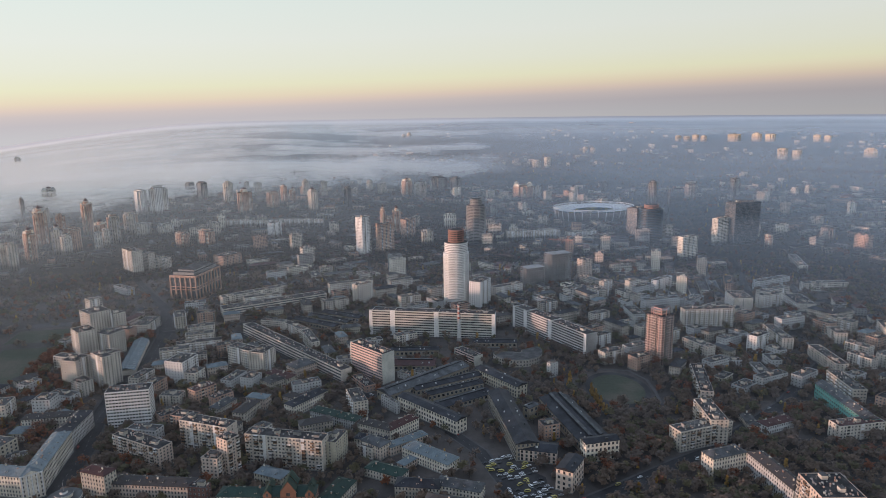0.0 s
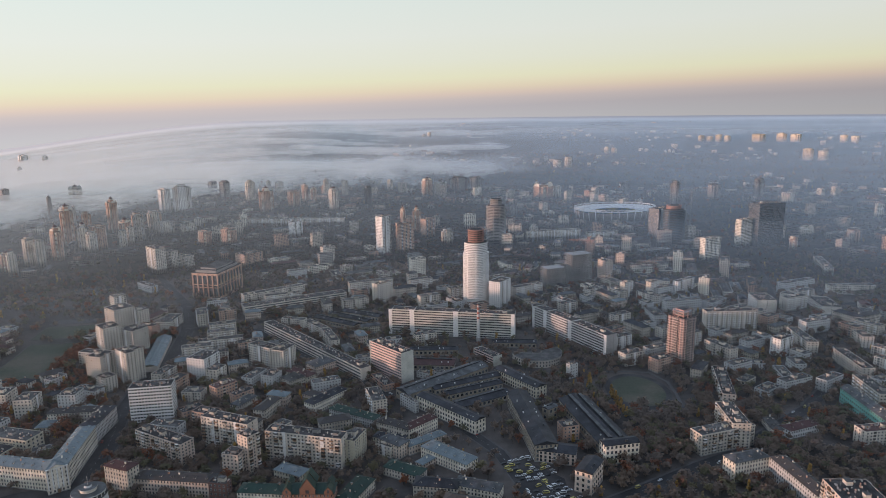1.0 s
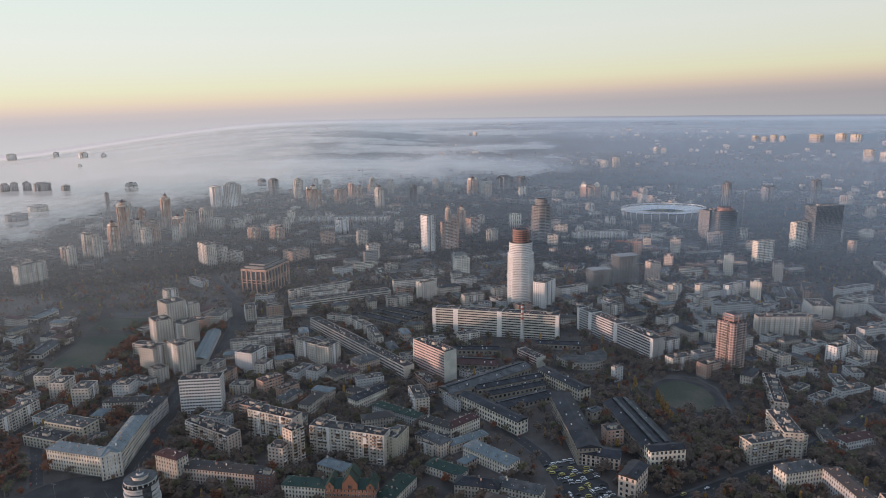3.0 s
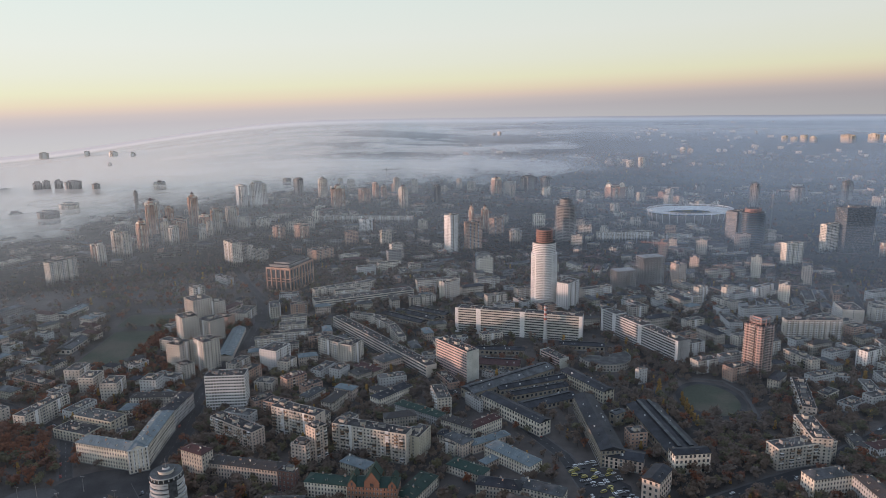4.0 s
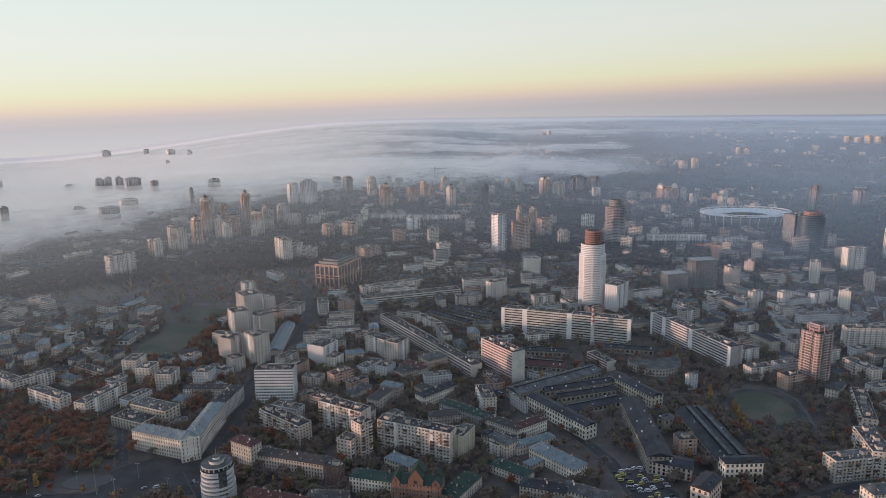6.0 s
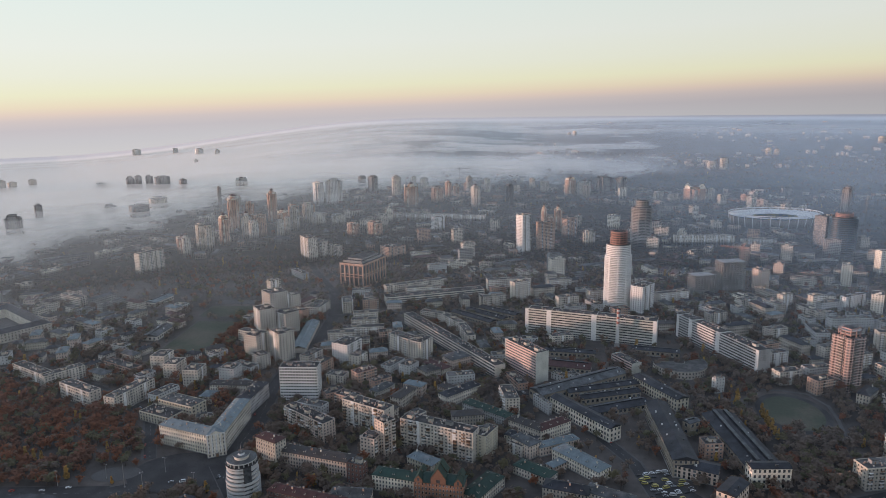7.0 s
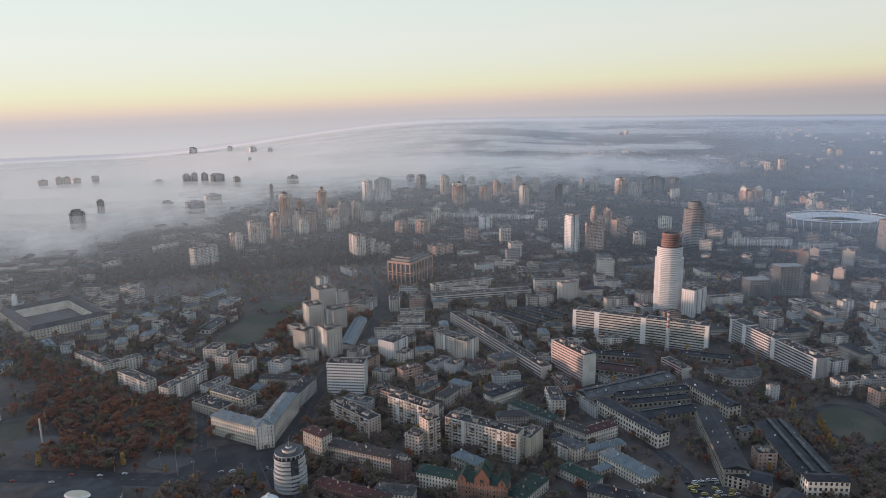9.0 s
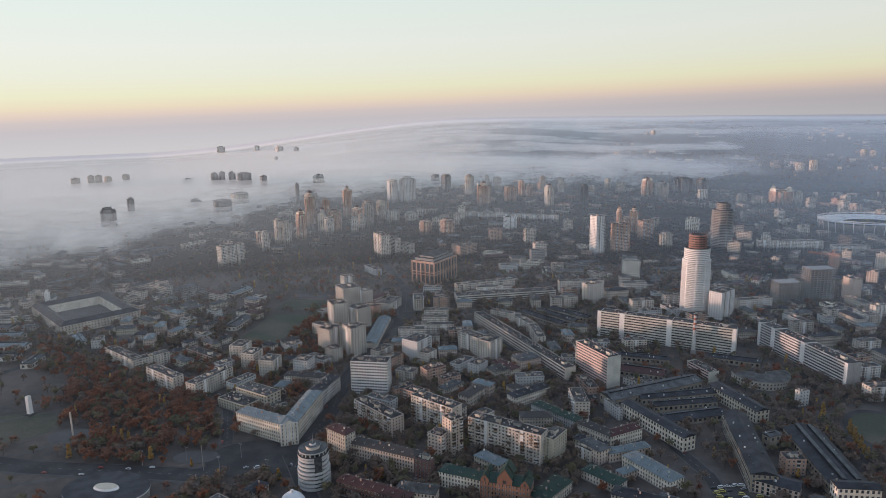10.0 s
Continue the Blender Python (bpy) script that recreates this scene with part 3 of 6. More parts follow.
def building(style, x, y, length, width, yaw, h, seed, wall=None, roof=None, label=None, stands=True):
    rng = random.Random(seed)
    lk = LOOKS[style]
    if style == "old":
        wall = wall or OLD_WALLS[seed % len(OLD_WALLS)]
        roof = roof or OLD_ROOFS[seed % len(OLD_ROOFS)]
    wall, top, sh, pitch, ww, wh = wall or lk[0], roof or lk[1], *lk[2:6]
    root = thing({"house": "town_house", "factory": "factory_wing", "factory hall": "factory_hall", "office block": "office_block", "office tower": "office_tower"}.get(lk[7], lk[7].replace(" ", "_")),
                 pose(x, y, 0, 0, 0, yaw), label or lk[6], lk[7])
    if stands:
        claim(x, y, length, width, yaw)
    near = math.hypot(x, y) < 760
    n = max(1, round(h / sh))
    sh = h / n
    pitched = style in ("old", "teal", "hall") or style == "factory"
    L, W = length / 2, width / 2
    body = Shape()
    body.box(-L, -W, -0.5, L, W, h - (0 if pitched else 0.4), wall)
    part("wall", body, root)
    s = Shape()
    s.box(-L - .12, -W - .12, -0.5, L + .12, W + .12, 1.0, "concrete")
    part("plinth", s, root)
    if style in ("old", "bal6", "factory", "teal", "yellowlow"):
        for nm, z, o, t in (("cornice", h - .7, .35, .45), ("string_course", sh + .2, .12, .25)):
            s = Shape()
            s.box(-L - o, -W - o, z, L + o, W + o, z + t, wall, bottom=True)
            part(nm, s, root)
    if style in ("panel", "bal", "balp", "panel5", "paneld", "white9"):      # floor joints and stair bays
        if near:
            s = Shape()
            s.box(-L - .03, -W - .03, -.05, L + .03, W + .03, .05, "concrete", bottom=True)
            me = s.mesh("floor_joint")
            for k in range(1, n):
                part("floor_joint", me, root, at=pose(0, 0, k * sh))
        bays = max(1, int(length / 24))
        s = Shape()
        s.box(-1.6, -.25, 0, 1.6, .02, h + .6, "white" if wall == "panel" and rng.random() < .5 else wall)
        me = s.mesh("stair_bay")
        for k in range(bays):
            c = (k + .5) * length / bays - L
            part("stair_bay", me, root, at=pose(c, -W, 0))
            part("stair_bay", me, root, at=pose(c, W, 0, 0, 0, 180))
    if pitched:
        rise = width * (.16 if style in ("factory", "hall") else .26)
        part("roof", pitched_roof(length, width, h, rise, top, hip=style == "old"), root, "sheet-metal roof")
        part("roof_seam", roof_seams(length, width, h, rise, top, hip=style == "old"), root, kind="stuff")
        if style in ("old", "teal"):
            chimneys(root, length, h, rise, width, rng, 9 if near else 1)
            if near and length > 18:
                dormers(root, length, width, h, rise, top, rng)
        else:
            s = Shape()          # a low lantern along the ridge
            if style == "hall":
                for c in ((0,) if width < 26 else (-width * .17, width * .17)):
                    s.box(-L + 3, c - width * .055, h + rise * .55, L - 3, c + width * .055, h + rise + .7, "darkmetal", "metal")
            for k in range(int(length / 9)):
                c, q = rng.uniform(-.46, .46) * length, rng.choice([-.3, .3]) * width
                s.box(c - .6, q - .5, h + rise * .35, c + .6, q + .5, h + rise * .4 + rng.uniform(.8, 1.6), rng.choice(["metal", "concrete", "white"]))
            part("roof_lantern", s, root, "ridge lantern and vents", kind="stuff")
    else:
        part("roof", flat_roof(length, width, h, wall, top, rng), root, "flat roof with a parapet")
        clutter(root, length, width, h, rng, 1.0 if near and style != "yellowlow" else .6)
    rib = style in ("ribbon", "slab", "ribbonlow", "pinkoff")
    if rib:
        row = ribbon_row(length, width, sh * .43).mesh("glazing")
        ends = window_row(width - 1, length, 3.4, 1.4, 1.5, sides=2)
    else:
        row = window_row(length, width, pitch, ww, wh, skip="ends" if style in ("balp", "bal", "paneld") else None,
                         loggia={"panel": 3, "white9": 4, "brick9": 3, "panel5": 4, "yellow9": 3, "brick5": 4}.get(style, 0)).mesh("glazing")
    if near or rib:
        for k in range(n):
            part("glazing", row, root, at=pose(0, 0, k * sh + (sh - wh) * .55 + (.5 if k == 0 else 0)), kind="stuff")
    else:
        part("glazing", stacked(row, [k * sh + (sh - wh) * .55 for k in range(n)]), root, kind="stuff")
    if rib and style != "ribbonlow":          # solid end walls and stair towers
        for k, c in enumerate((-L + 2.2, -L * .08, L * .62, L - 2.2) if style != "pinkoff" else (-L + .4, L - .4)):
            s = Shape()
            q = .5 if style == "pinkoff" else (3.2 if k in (1, 2) else 2.2)
            s.box(-q, -W - .5, 0, q, W + .5, h + (1.2 if k in (1, 2) else .8), "slabpanel" if style == "pinkoff" else "white", "flat")
            for j in range(n):
                s.box(-.6, -W - .56, j * sh + 1, .6, -W - .5, j * sh + 2.2, "glass")
            part("stair_tower", s, root, "white stair bay", at=pose(c, 0, 0))
    if style in ("bal", "bal6", "brickbal", "balp"):
        cols = max(2, int(length / (6.4 if style != "bal6" else 8)))
        if near:
            for c in range(cols):
                bx = (c + .5 - cols / 2) * length / cols + (.8 if c % 2 else -.8)
                for k in range(1, n):
                    for sg in (0, 180):
                        if rng.random() < .9:
                            part("balcony", BALCONY[rng.randrange(8)], root, at=pose(bx if not sg else -bx, -W if not sg else W, k * sh + .2, 0, 0, sg))
        else:
            s = Shape()
            for c in range(cols):
                bx = (c + .5 - cols / 2) * length / cols
                for sg in (-1, 1):
                    s.box(bx - 1.5, sg * W - (1.2 if sg < 0 else 0), 0, bx + 1.5, sg * W + (1.2 if sg > 0 else 0), 1.1, "white", bottom=True)
            part("balcony_tier", stacked(s.mesh("balcony_row"), [k * sh + .1 for k in range(1, n)]), root, kind="stuff")
    if near and not pitched:                  # aerials
        s = Shape()
        for k in range(3):
            ax, ay = rng.uniform(-.4, .4) * length, rng.uniform(-.3, .3) * width
            s.box(ax - .06, ay - .06, h - .1, ax + .06, ay + .06, h + rng.uniform(3, 5), "concrete")
            s.box(ax - .9, ay - .05, h + 2.8, ax + .9, ay + .05, h + 2.9, "concrete", bottom=True)
        part("aerial", s, root, kind="stuff")
    return root


def portico_block(x, y, length, width, yaw, h):
    """Office block with a giant order of pilasters and a set-back dark attic."""
    root = thing("office_block", pose(x, y, 0, 0, 0, yaw), "beige office block with giant pilasters and dark glazing", "office block")
    claim(x, y, length, width, yaw)
    L, W = length / 2, width / 2
    s = Shape()
    s.box(-L + 1, -W + 1, 0, L - 1, W - 1, h - 3, "glass")
    part("glazing", s, root, "dark curtain glazing")
    s = Shape()
    s.box(-L - .5, -W - .5, -.5, L + .5, W + .5, 3.5, "brick")
    for z in (h * .42, h * .52, h - 5.5):
        s.box(-L - .2, -W - .2, z, L + .2, W + .2, z + 1.0, "brick", bottom=True)
    s.box(-L - .8, -W - .8, h - 4, L + .8, W + .8, h - 1.6, "brick", "flat", bottom=True)
    part("cornice", s, root)
    pil = Shape()
    pil.box(-.9, -.9, 0, .9, .9, h - 4, "brick")
    me = pil.mesh("pilaster")
    for run, off, turn in ((length, W, 0), (width, L, 90)):
        n = max(3, int(run / 8.5))
        for k in range(n + 1):
            c = (k - n / 2) * (run - .4) / n
            for sg in (-1, 1):
                px, py = (c, sg * off) if not turn else (sg * off, c)
                part("pilaster", me, root, at=pose(px, py, 0))
    s = Shape()
    s.box(-L + 4, -W + 4, h - 2, L - 4, W - 4, h + 2.5, "concrete", "flat")
    s.box(-L + 12, -W + 8, h + 2.5, L - 12, W - 8, h + 5, "concrete", "flat")
    part("attic", s, root, "dark set-back attic")
    return root


def glazed_pavilion(x, y, length, width, yaw, h):
    root = thing("glazed_pavilion", pose(x, y, 0, 0, 0, yaw), "long low pavilion with a pale blue glazed roof", "pavilion")
    claim(x, y, length, width, yaw)
    L, W = length / 2, width / 2
    s = Shape()
    s.box(-L, -W, -.3, L, W, h, "panel")
    part("wall", s, root)
    n = int(length / 6)
    w = length / n - .5
    s = Shape()
    s.poly([(0, -W - .4, h), (w, -W - .4, h), (w, 0, h + 3.4), (0, 0, h + 3.4)], "bluemetal")
    s.poly([(w, W + .4, h), (0, W + .4, h), (0, 0, h + 3.4), (w, 0, h + 3.4)], "bluemetal")
    s.poly([(w, -W - .4, h), (w, W + .4, h), (w, 0, h + 3.4)], "bluemetal")
    me = s.mesh("roof_panel")
    for k in range(n):
        part("roof_panel", me, root, at=pose(-L + k * length / n, 0, 0))
    return root


def bare_frame(x, y, length, width, yaw, h):
    """A concrete frame under construction."""
    root = thing("unfinished_building", pose(x, y, 0, 0, 0, yaw), "grey concrete frame of an unfinished block", "building site")
    claim(x, y, length, width, yaw)
    L, W = length / 2, width / 2
    n = round(h / 3.3)
    slab = Shape()
    slab.box(-L, -W, 0, L, W, .7, "concrete", bottom=True)
    cols = Shape()
    for i in range(int(length / 5) + 1):
        for j in range(int(width / 5.5) + 1):
            cx, cy = -L + .5 + i * (length - 1) / int(length / 5), -W + .5 + j * (width - 1) / int(width / 5.5)
            cols.box(cx - .3, cy - .3, .45, cx + .3, cy + .3, h / n, "concrete")
    a, b = slab.mesh("floor_slab"), cols.mesh("columns")
    for k in range(n):
        part("floor_slab", a, root, at=pose(0, 0, k * h / n))
        part("column", b, root, at=pose(0, 0, k * h / n), kind="stuff")
    part("floor_slab", a, root, at=pose(0, 0, h))
    return root


def far_tower(x, y, z, w, h, wall, spire, seed):
    """A residential tower far off: crossed wings, stacks of balconies, rows of windows and a stepped or domed head."""
    rng = random.Random(seed + 500)
    yaw = rng.choice([-35, -20, 25, 40, 55])
    mats = {"brick": ("orange brick", "brick"), "beige": ("beige", "beige"), "panel": ("grey panel", "panel"), "white": ("pale", "white"),
            "concrete": ("dark grey", "concrete"), "glass": ("dark glass", "glass")}
    word, wall = mats[wall]
    trim = {"brick": "cream", "white": "panel", "concrete": "flatgrey", "glass": "concrete"}.get(wall, "pale")
    z += hills(x, y) * (1 - openness(x, y))
    root = thing("residential_tower", pose(x, y, z, 0, 0, yaw), word + (" residential tower with a domed head, in the mist" if spire else " residential tower block, in the haze"), "tower block", "towers in the distance")
    claim(x, y, w, w, yaw)
    a = w / 2
    hh = h * (.84 if spire else .95)
    n = max(3, int(h / 3.1))
    sh = hh / n
    deep = a * rng.choice([.5, .62, .72])
    wings = ((a * .8, deep, hh - sh), (a * .42, deep + a * .26, hh), (a, deep * .5, hh - sh * rng.choice([0, 1, 2])))
    for p, q, top in wings:
        s = Shape()
        s.box(-p, -q, 0, p, q, top, wall, "flat")
        s.box(-p - .25, -q - .25, top - .1, p + .25, q + .25, top + .7, trim, "flat", bottom=True)
        part("wing", s, root)
    panes = Shape()
    for p, q, top in wings:
        for run, off, turn in ((p, q, 0), (q, p, 1)):
            m = max(1, int(run * 2 / 4.2))
            for j in range(m):
                c = (j + .5 - m / 2) * 2 * run / m
                for sg in (-1, 1):
                    o = sg * (off + .07)
                    for k in range(int(top / sh)):
                        za, zb = (k + .34) * sh, (k + .82) * sh
                        e = ((c - .8, o), (c + .8, o)) if not turn else ((o, c - .8), (o, c + .8))
                        panes.poly([(*e[0], za), (*e[1], za), (*e[1], zb), (*e[0], zb)], "glass")
    part("glazing", panes, root, kind="stuff")
    tiers = Shape()
    for sx in (-1, 1):
        for sy in (-1, 1):
            cx, cy = sx * a * .6, sy * (deep + .5)
            for k in range(1, n - 1):
                tiers.box(cx - a * .14 - .8, cy - .7, k * sh, cx + a * .14 + .8, cy + .7, k * sh + 1.1, trim, bottom=True)
    part("balcony_tier", tiers, root, kind="stuff")
    s = Shape()
    if spire:
        for turn in (0, 1):              # rounded gables on the four fronts
            for sg in (-1, 1):
                o, g = (sg * (deep + a * .26), a * .4) if not turn else (sg * a, deep * .48)
                arc = [(g * math.cos(math.pi * k / 8), hh + g * .9 * math.sin(math.pi * k / 8)) for k in range(9)]
                for d in (0, -sg * 1.2):
                    s.poly([(c, o + d, zz) if not turn else (o + d, c, zz) for c, zz in arc], trim)
        s.drum(0, 0, hh, hh + (h - hh) * .45, a * .42, a * .42, wall, 12)
        s.drum(0, 0, hh + (h - hh) * .45, hh + (h - hh) * .55, a * .48, a * .48, trim, 12)
        s.drum(0, 0, hh + (h - hh) * .55, hh + (h - hh) * .8, a * .4, a * .26, "redmetal", 12)
        s.drum(0, 0, hh + (h - hh) * .8, h, a * .26, a * .03, "redmetal", 12)
        s.box(-.3, -.3, h, .3, .3, h + 4, "concrete")
    else:
        p, q = a * rng.uniform(.3, .55), deep * rng.uniform(.4, .7)
        s.box(-p, -q, hh, p, q, h, wall, "flat")
        s.box(-p - .3, -q - .3, h, p + .3, q + .3, h + .5, trim, "flat", bottom=True)
        s.box(-a * .7, -2, hh - sh, -a * .7 + 4, 2, hh + 2.2, trim, "flat")
        s.box(-.2, -.2, h, .2, .2, h + 5, "concrete")
    part("roof", s, root)
    return root


def gabled_house(x, y, length, width, yaw, h):
    """Orange brick house with a tall middle gable and a green roof."""
    root = building("old", x, y, length, width, yaw, h, 321, wall="gablebrick", roof="green", label="orange brick town house with gables and a green roof")
    for c, w, rise in ((0, length * .3, 13), (-length * .4, length * .16, 6), (length * .4, length * .16, 6)):
        for sg in (-1, 1):
            s = Shape()
            y0 = sg * (width / 2 + .5)
            tri = [(-w / 2, 0, h - .5), (w / 2, 0, h - .5), (w / 2, 0, h + rise * .35), (0, 0, h + rise), (-w / 2, 0, h + rise * .35)]
            s.poly([(a, y0, b) for a, _, b in tri], "gablebrick")
            s.poly([(a, y0 - sg * .6, b) for a, _, b in reversed(tri)], "gablebrick")
            for (a0, _, b0), (a1, _, b1) in zip(tri[2:], tri[3:]):
                s.poly([(a0, y0 + sg * .3, b0), (a1, y0 + sg * .3, b1), (a1, y0 - sg * width * .5, b1), (a0, y0 - sg * width * .5, b0)], "green")
            s.box(-w * .12, min(y0, y0 + sg * .1), h + .6, w * .12, max(y0, y0 + sg * .1), h + 3.2, "glass")
            part("gable", s, root, "brick gable", at=pose(c, 0, 0))
    return root


def corner_pavilion(x, y, w, yaw, h):
    """Cream corner block of a public building: pilasters, a portal and a low pediment on its front."""
    root = building("old", x, y, w, w, yaw, h, 7, wall="cream", roof="bluemetal", label="cream corner building with pilasters and a pale sheet roof")
    pil = Shape()
    pil.box(-.45, -.35, 0, .45, .1, h - 5.2, "white")
    pil.box(-.65, -.5, h - 5.2, .65, .1, h - 4.6, "white", bottom=True)
    me = pil.mesh("pilaster")
    for k in range(5):
        part("pilaster", me, root, at=pose((k - 2) * w * .22, -w / 2, 4.4))
    s = Shape()
    s.box(-w * .5, -w / 2 - .9, h - .5, w * .5, -w / 2 + .4, h + .3, "white", bottom=True)
    s.poly([(-w * .34, -w / 2 - .6, h + .3), (w * .34, -w / 2 - .6, h + .3), (0, -w / 2 - .6, h + 3.0)], "cream")
    s.poly([(-w * .38, -w / 2 - .8, h + .3), (0, -w / 2 - .8, h + 3.3), (0, 0, h + 3.3), (-w * .38, 0, h + .3)], "bluemetal")
    s.poly([(0, -w / 2 - .8, h + 3.3), (w * .38, -w / 2 - .8, h + .3), (w * .38, 0, h + .3), (0, 0, h + 3.3)], "bluemetal")
    part("pediment", s, root, "low cream pediment")
    s = Shape()
    s.box(-1.6, -w / 2 - .5, 0, 1.6, -w / 2 + .1, 4.2, "concrete")
    s.box(-1.1, -w / 2 - .56, 0, 1.1, -w / 2 - .5, 3.5, "wood")
    part("portal", s, root, "stone portal with a dark door")
    return root


# ---- blocks near and in the middle distance ----
building("white", -306.6, 612.8, 39.7, 18.0, 10.9, 38.5, 1)
building("brickbal", -266.6, 544.9, 59.4, 14.0, 152.0, 20.2, 2)
building("bal", -214.0, 562.2, 51.0, 15.0, 160.4, 28.0, 3)
building("bal", -137.7, 535.0, 70.7, 14.0, 167.7, 28.0, 4)
building("paneld", -96.4, 539.7, 23.9, 10.9, 72.9, 23.0, 5)
building("old", -363.3, 497.6, 54.8, 15.0, 170.3, 19.0, 6, wall="cream", roof="bluemetal", label="cream public building wing with a pale sheet roof")
corner_pavilion(-332.0, 490.7, 16.0, 38.6, 22.0)
building("old", -337.9, 526.7, 67.4, 15.0, 100.8, 20.0, 8, wall="cream", roof="bluemetal", label="cream street wing with a pale sheet roof")
building("old", -349.1, 588.3, 43.2, 15.0, 93.2, 17.0, 9, wall="pale", roof="darkmetal", label="white street wing with a dark sheet roof")
building("yellowlow", -410.3, 556.3, 46.0, 19.0, 167.2, 14.5, 10)
building("yellowlow", -421.0, 537.6, 40.0, 19.0, 167.2, 10.0, 301, roof="flat", label="low yellow wing with a dark flat roof")
building("panel5", -535.5, 560.5, 54.9, 13.0, 161.8, 17.0, 11)
building("panel5", -478.1, 565.4, 54.2, 14.0, 82.2, 18.0, 12)
building("brick5", -546.5, 639.1, 53.4, 13.0, 162.4, 10.6, 13)
building("panel5", -504.7, 656.0, 22.6, 17.6, 95.8, 20.0, 14)
building("panel5", -474.8, 637.1, 21.3, 16.8, 93.9, 20.0, 15)
building("panel5", -441.4, 625.3, 21.8, 17.7, 97.5, 20.0, 16)
building("white5", -403.6, 636.4, 18.4, 17.9, 91.9, 20.0, 17)
building("panel5", -632.8, 599.0, 66.5, 13.0, 160.8, 14.0, 18)
building("panel5", -594.3, 600.5, 43.8, 13.0, 63.9, 14.0, 19)
building("bal6", 227.2, 561.4, 57.2, 15.0, 20.6, 19.6, 20)
building("bal6", 242.8, 580.7, 45.2, 16.0, 88.4, 24.0, 21)
building("brickbal", 272.7, 681.6, 77.2, 13.0, 77.6, 13.4, 22)
building("old", 260.6, 721.4, 28.1, 11.7, 56.1, 14.0, 23)
building("old", 228.5, 513.7, 33.7, 14.0, 19.3, 18.0, 24)
building("old", 258.4, 485.2, 58.2, 14.0, 99.5, 18.0, 25)
building("brickbal", 271.3, 435.3, 32.1, 30.5, 89.6, 34.0, 26)
building("teal", 387.0, 614.3, 82.6, 14.0, 90.3, 16.0, 27)
building("panel5", 372.8, 571.4, 47.2, 14.0, 10.6, 15.0, 28, roof="redmetal")
building("white5", 349.6, 688.0, 38.3, 12.0, 24.6, 13.0, 29)
building("white5", 388.1, 691.7, 32.1, 12.1, 34.2, 13.0, 30)
building("white5", 348.1, 708.4, 38.2, 12.0, 84.1, 11.0, 31)
building("bal6", 414.8, 661.0, 52.0, 14.0, 87.6, 17.0, 32)
building("white9", 383.2, 793.1, 27.5, 13.0, 35.2, 22.1, 33)
building("balp", 353.4, 880.2, 68.6, 14.0, 3.9, 29.1, 34)
building("balp", 432.5, 964.4, 39.9, 26.1, 85.5, 22.8, 35)
building("panel5", 509.8, 1020.2, 59.7, 14.0, 27.0, 16.0, 36)
building("white5", 318.7, 970.6, 57.0, 14.0, 15.7, 17.2, 37)
building("white5", 315.3, 1049.6, 37.8, 14.0, 30.5, 16.6, 38)
building("white9", 351.1, 1066.5, 44.1, 9.9, 38.8, 23.3, 39)
building("white5", 267.0, 923.1, 41.0, 17.8, 93.7, 13.9, 40)
building("balp", 256.4, 1050.1, 21.4, 9.7, 38.8, 24.1, 41)
building("balp", 296.1, 1047.9, 21.1, 8.7, 39.7, 25.8, 42)
building("white5", 372.5, 988.5, 42.6, 17.1, 43.2, 12.0, 43)
building("yellow9", 471.2, 1290.0, 37.7, 14.0, 23.2, 47.6, 44)
building("glass", 440.7, 1530.3, 47.0, 26.0, 42.5, 69.5, 45)
building("glass", 640.8, 1443.6, 64.6, 32.0, 18.0, 91.9, 46)
building("yellow9", 589.8, 1429.8, 37.5, 14.0, 31.6, 59.4, 47)
building("white5", 383.8, 1362.1, 69.5, 16.0, 20.1, 10.5, 48)
bare_frame(147.4, 1110.1, 35.1, 22.0, 24.1, 33.9)
bare_frame(192.4, 1127.8, 39.2, 24.0, 23.5, 53.7)
building("slab", -18.1, 867.9, 169.2, 16.0, 170.7, 34.0, 51)
building("white9", 53.4, 1006.7, 35.0, 19.2, 58.7, 39.8, 52)
building("ribbon", 137.4, 840.5, 146.6, 16.0, 120.9, 30.0, 53)
building("white9", 192.3, 810.7, 30.7, 10.9, 31.4, 17.7, 54)
building("pinkoff", -84.3, 727.8, 58.1, 16.0, 134.5, 35.5, 55)
building("hall", -23.8, 696.2, 114.3, 22.0, 42.7, 11.0, 56, roof="metal")
building("pinkoff", 26.5, 769.1, 37.0, 12.0, 127.8, 12.6, 57)
building("factory", 58.9, 693.0, 66.5, 15.0, 127.5, 13.0, 58, wall="yellow")
building("white5", 119.3, 720.1, 11.8, 6.0, 33.3, 16.8, 59)
portico_block(-410.7, 1083.5, 75.2, 44.7, 78.8, 44.2)
building("ribbonlow", -261.8, 1001.8, 159.0, 22.0, 29.8, 13.7, 61)
building("panel5", -305.7, 1038.3, 101.6, 14.0, 38.0, 18.0, 62)
building("ribbonlow", -190.6, 798.1, 232.3, 14.0, 132.9, 15.0, 63)
building("panel", -238.9, 757.0, 35.4, 16.0, 149.3, 26.8, 64)
building("panel", -215.3, 752.2, 25.5, 19.0, 70.6, 25.3, 65)
building("white9", -300.1, 726.2, 28.8, 23.1, 74.5, 25.6, 66)
building("panel5", -280.5, 711.5, 18.6, 14.1, 74.4, 16.3, 67)
building("brick5", -255.7, 664.2, 25.1, 14.0, 51.7, 17.2, 68, roof="redmetal", label="orange brick house under a dark red roof")
building("brick5", -233.1, 654.6, 22.7, 10.3, 51.3, 12.8, 69)
building("white5", -213.5, 696.2, 18.3, 14.8, 69.4, 16.0, 70)
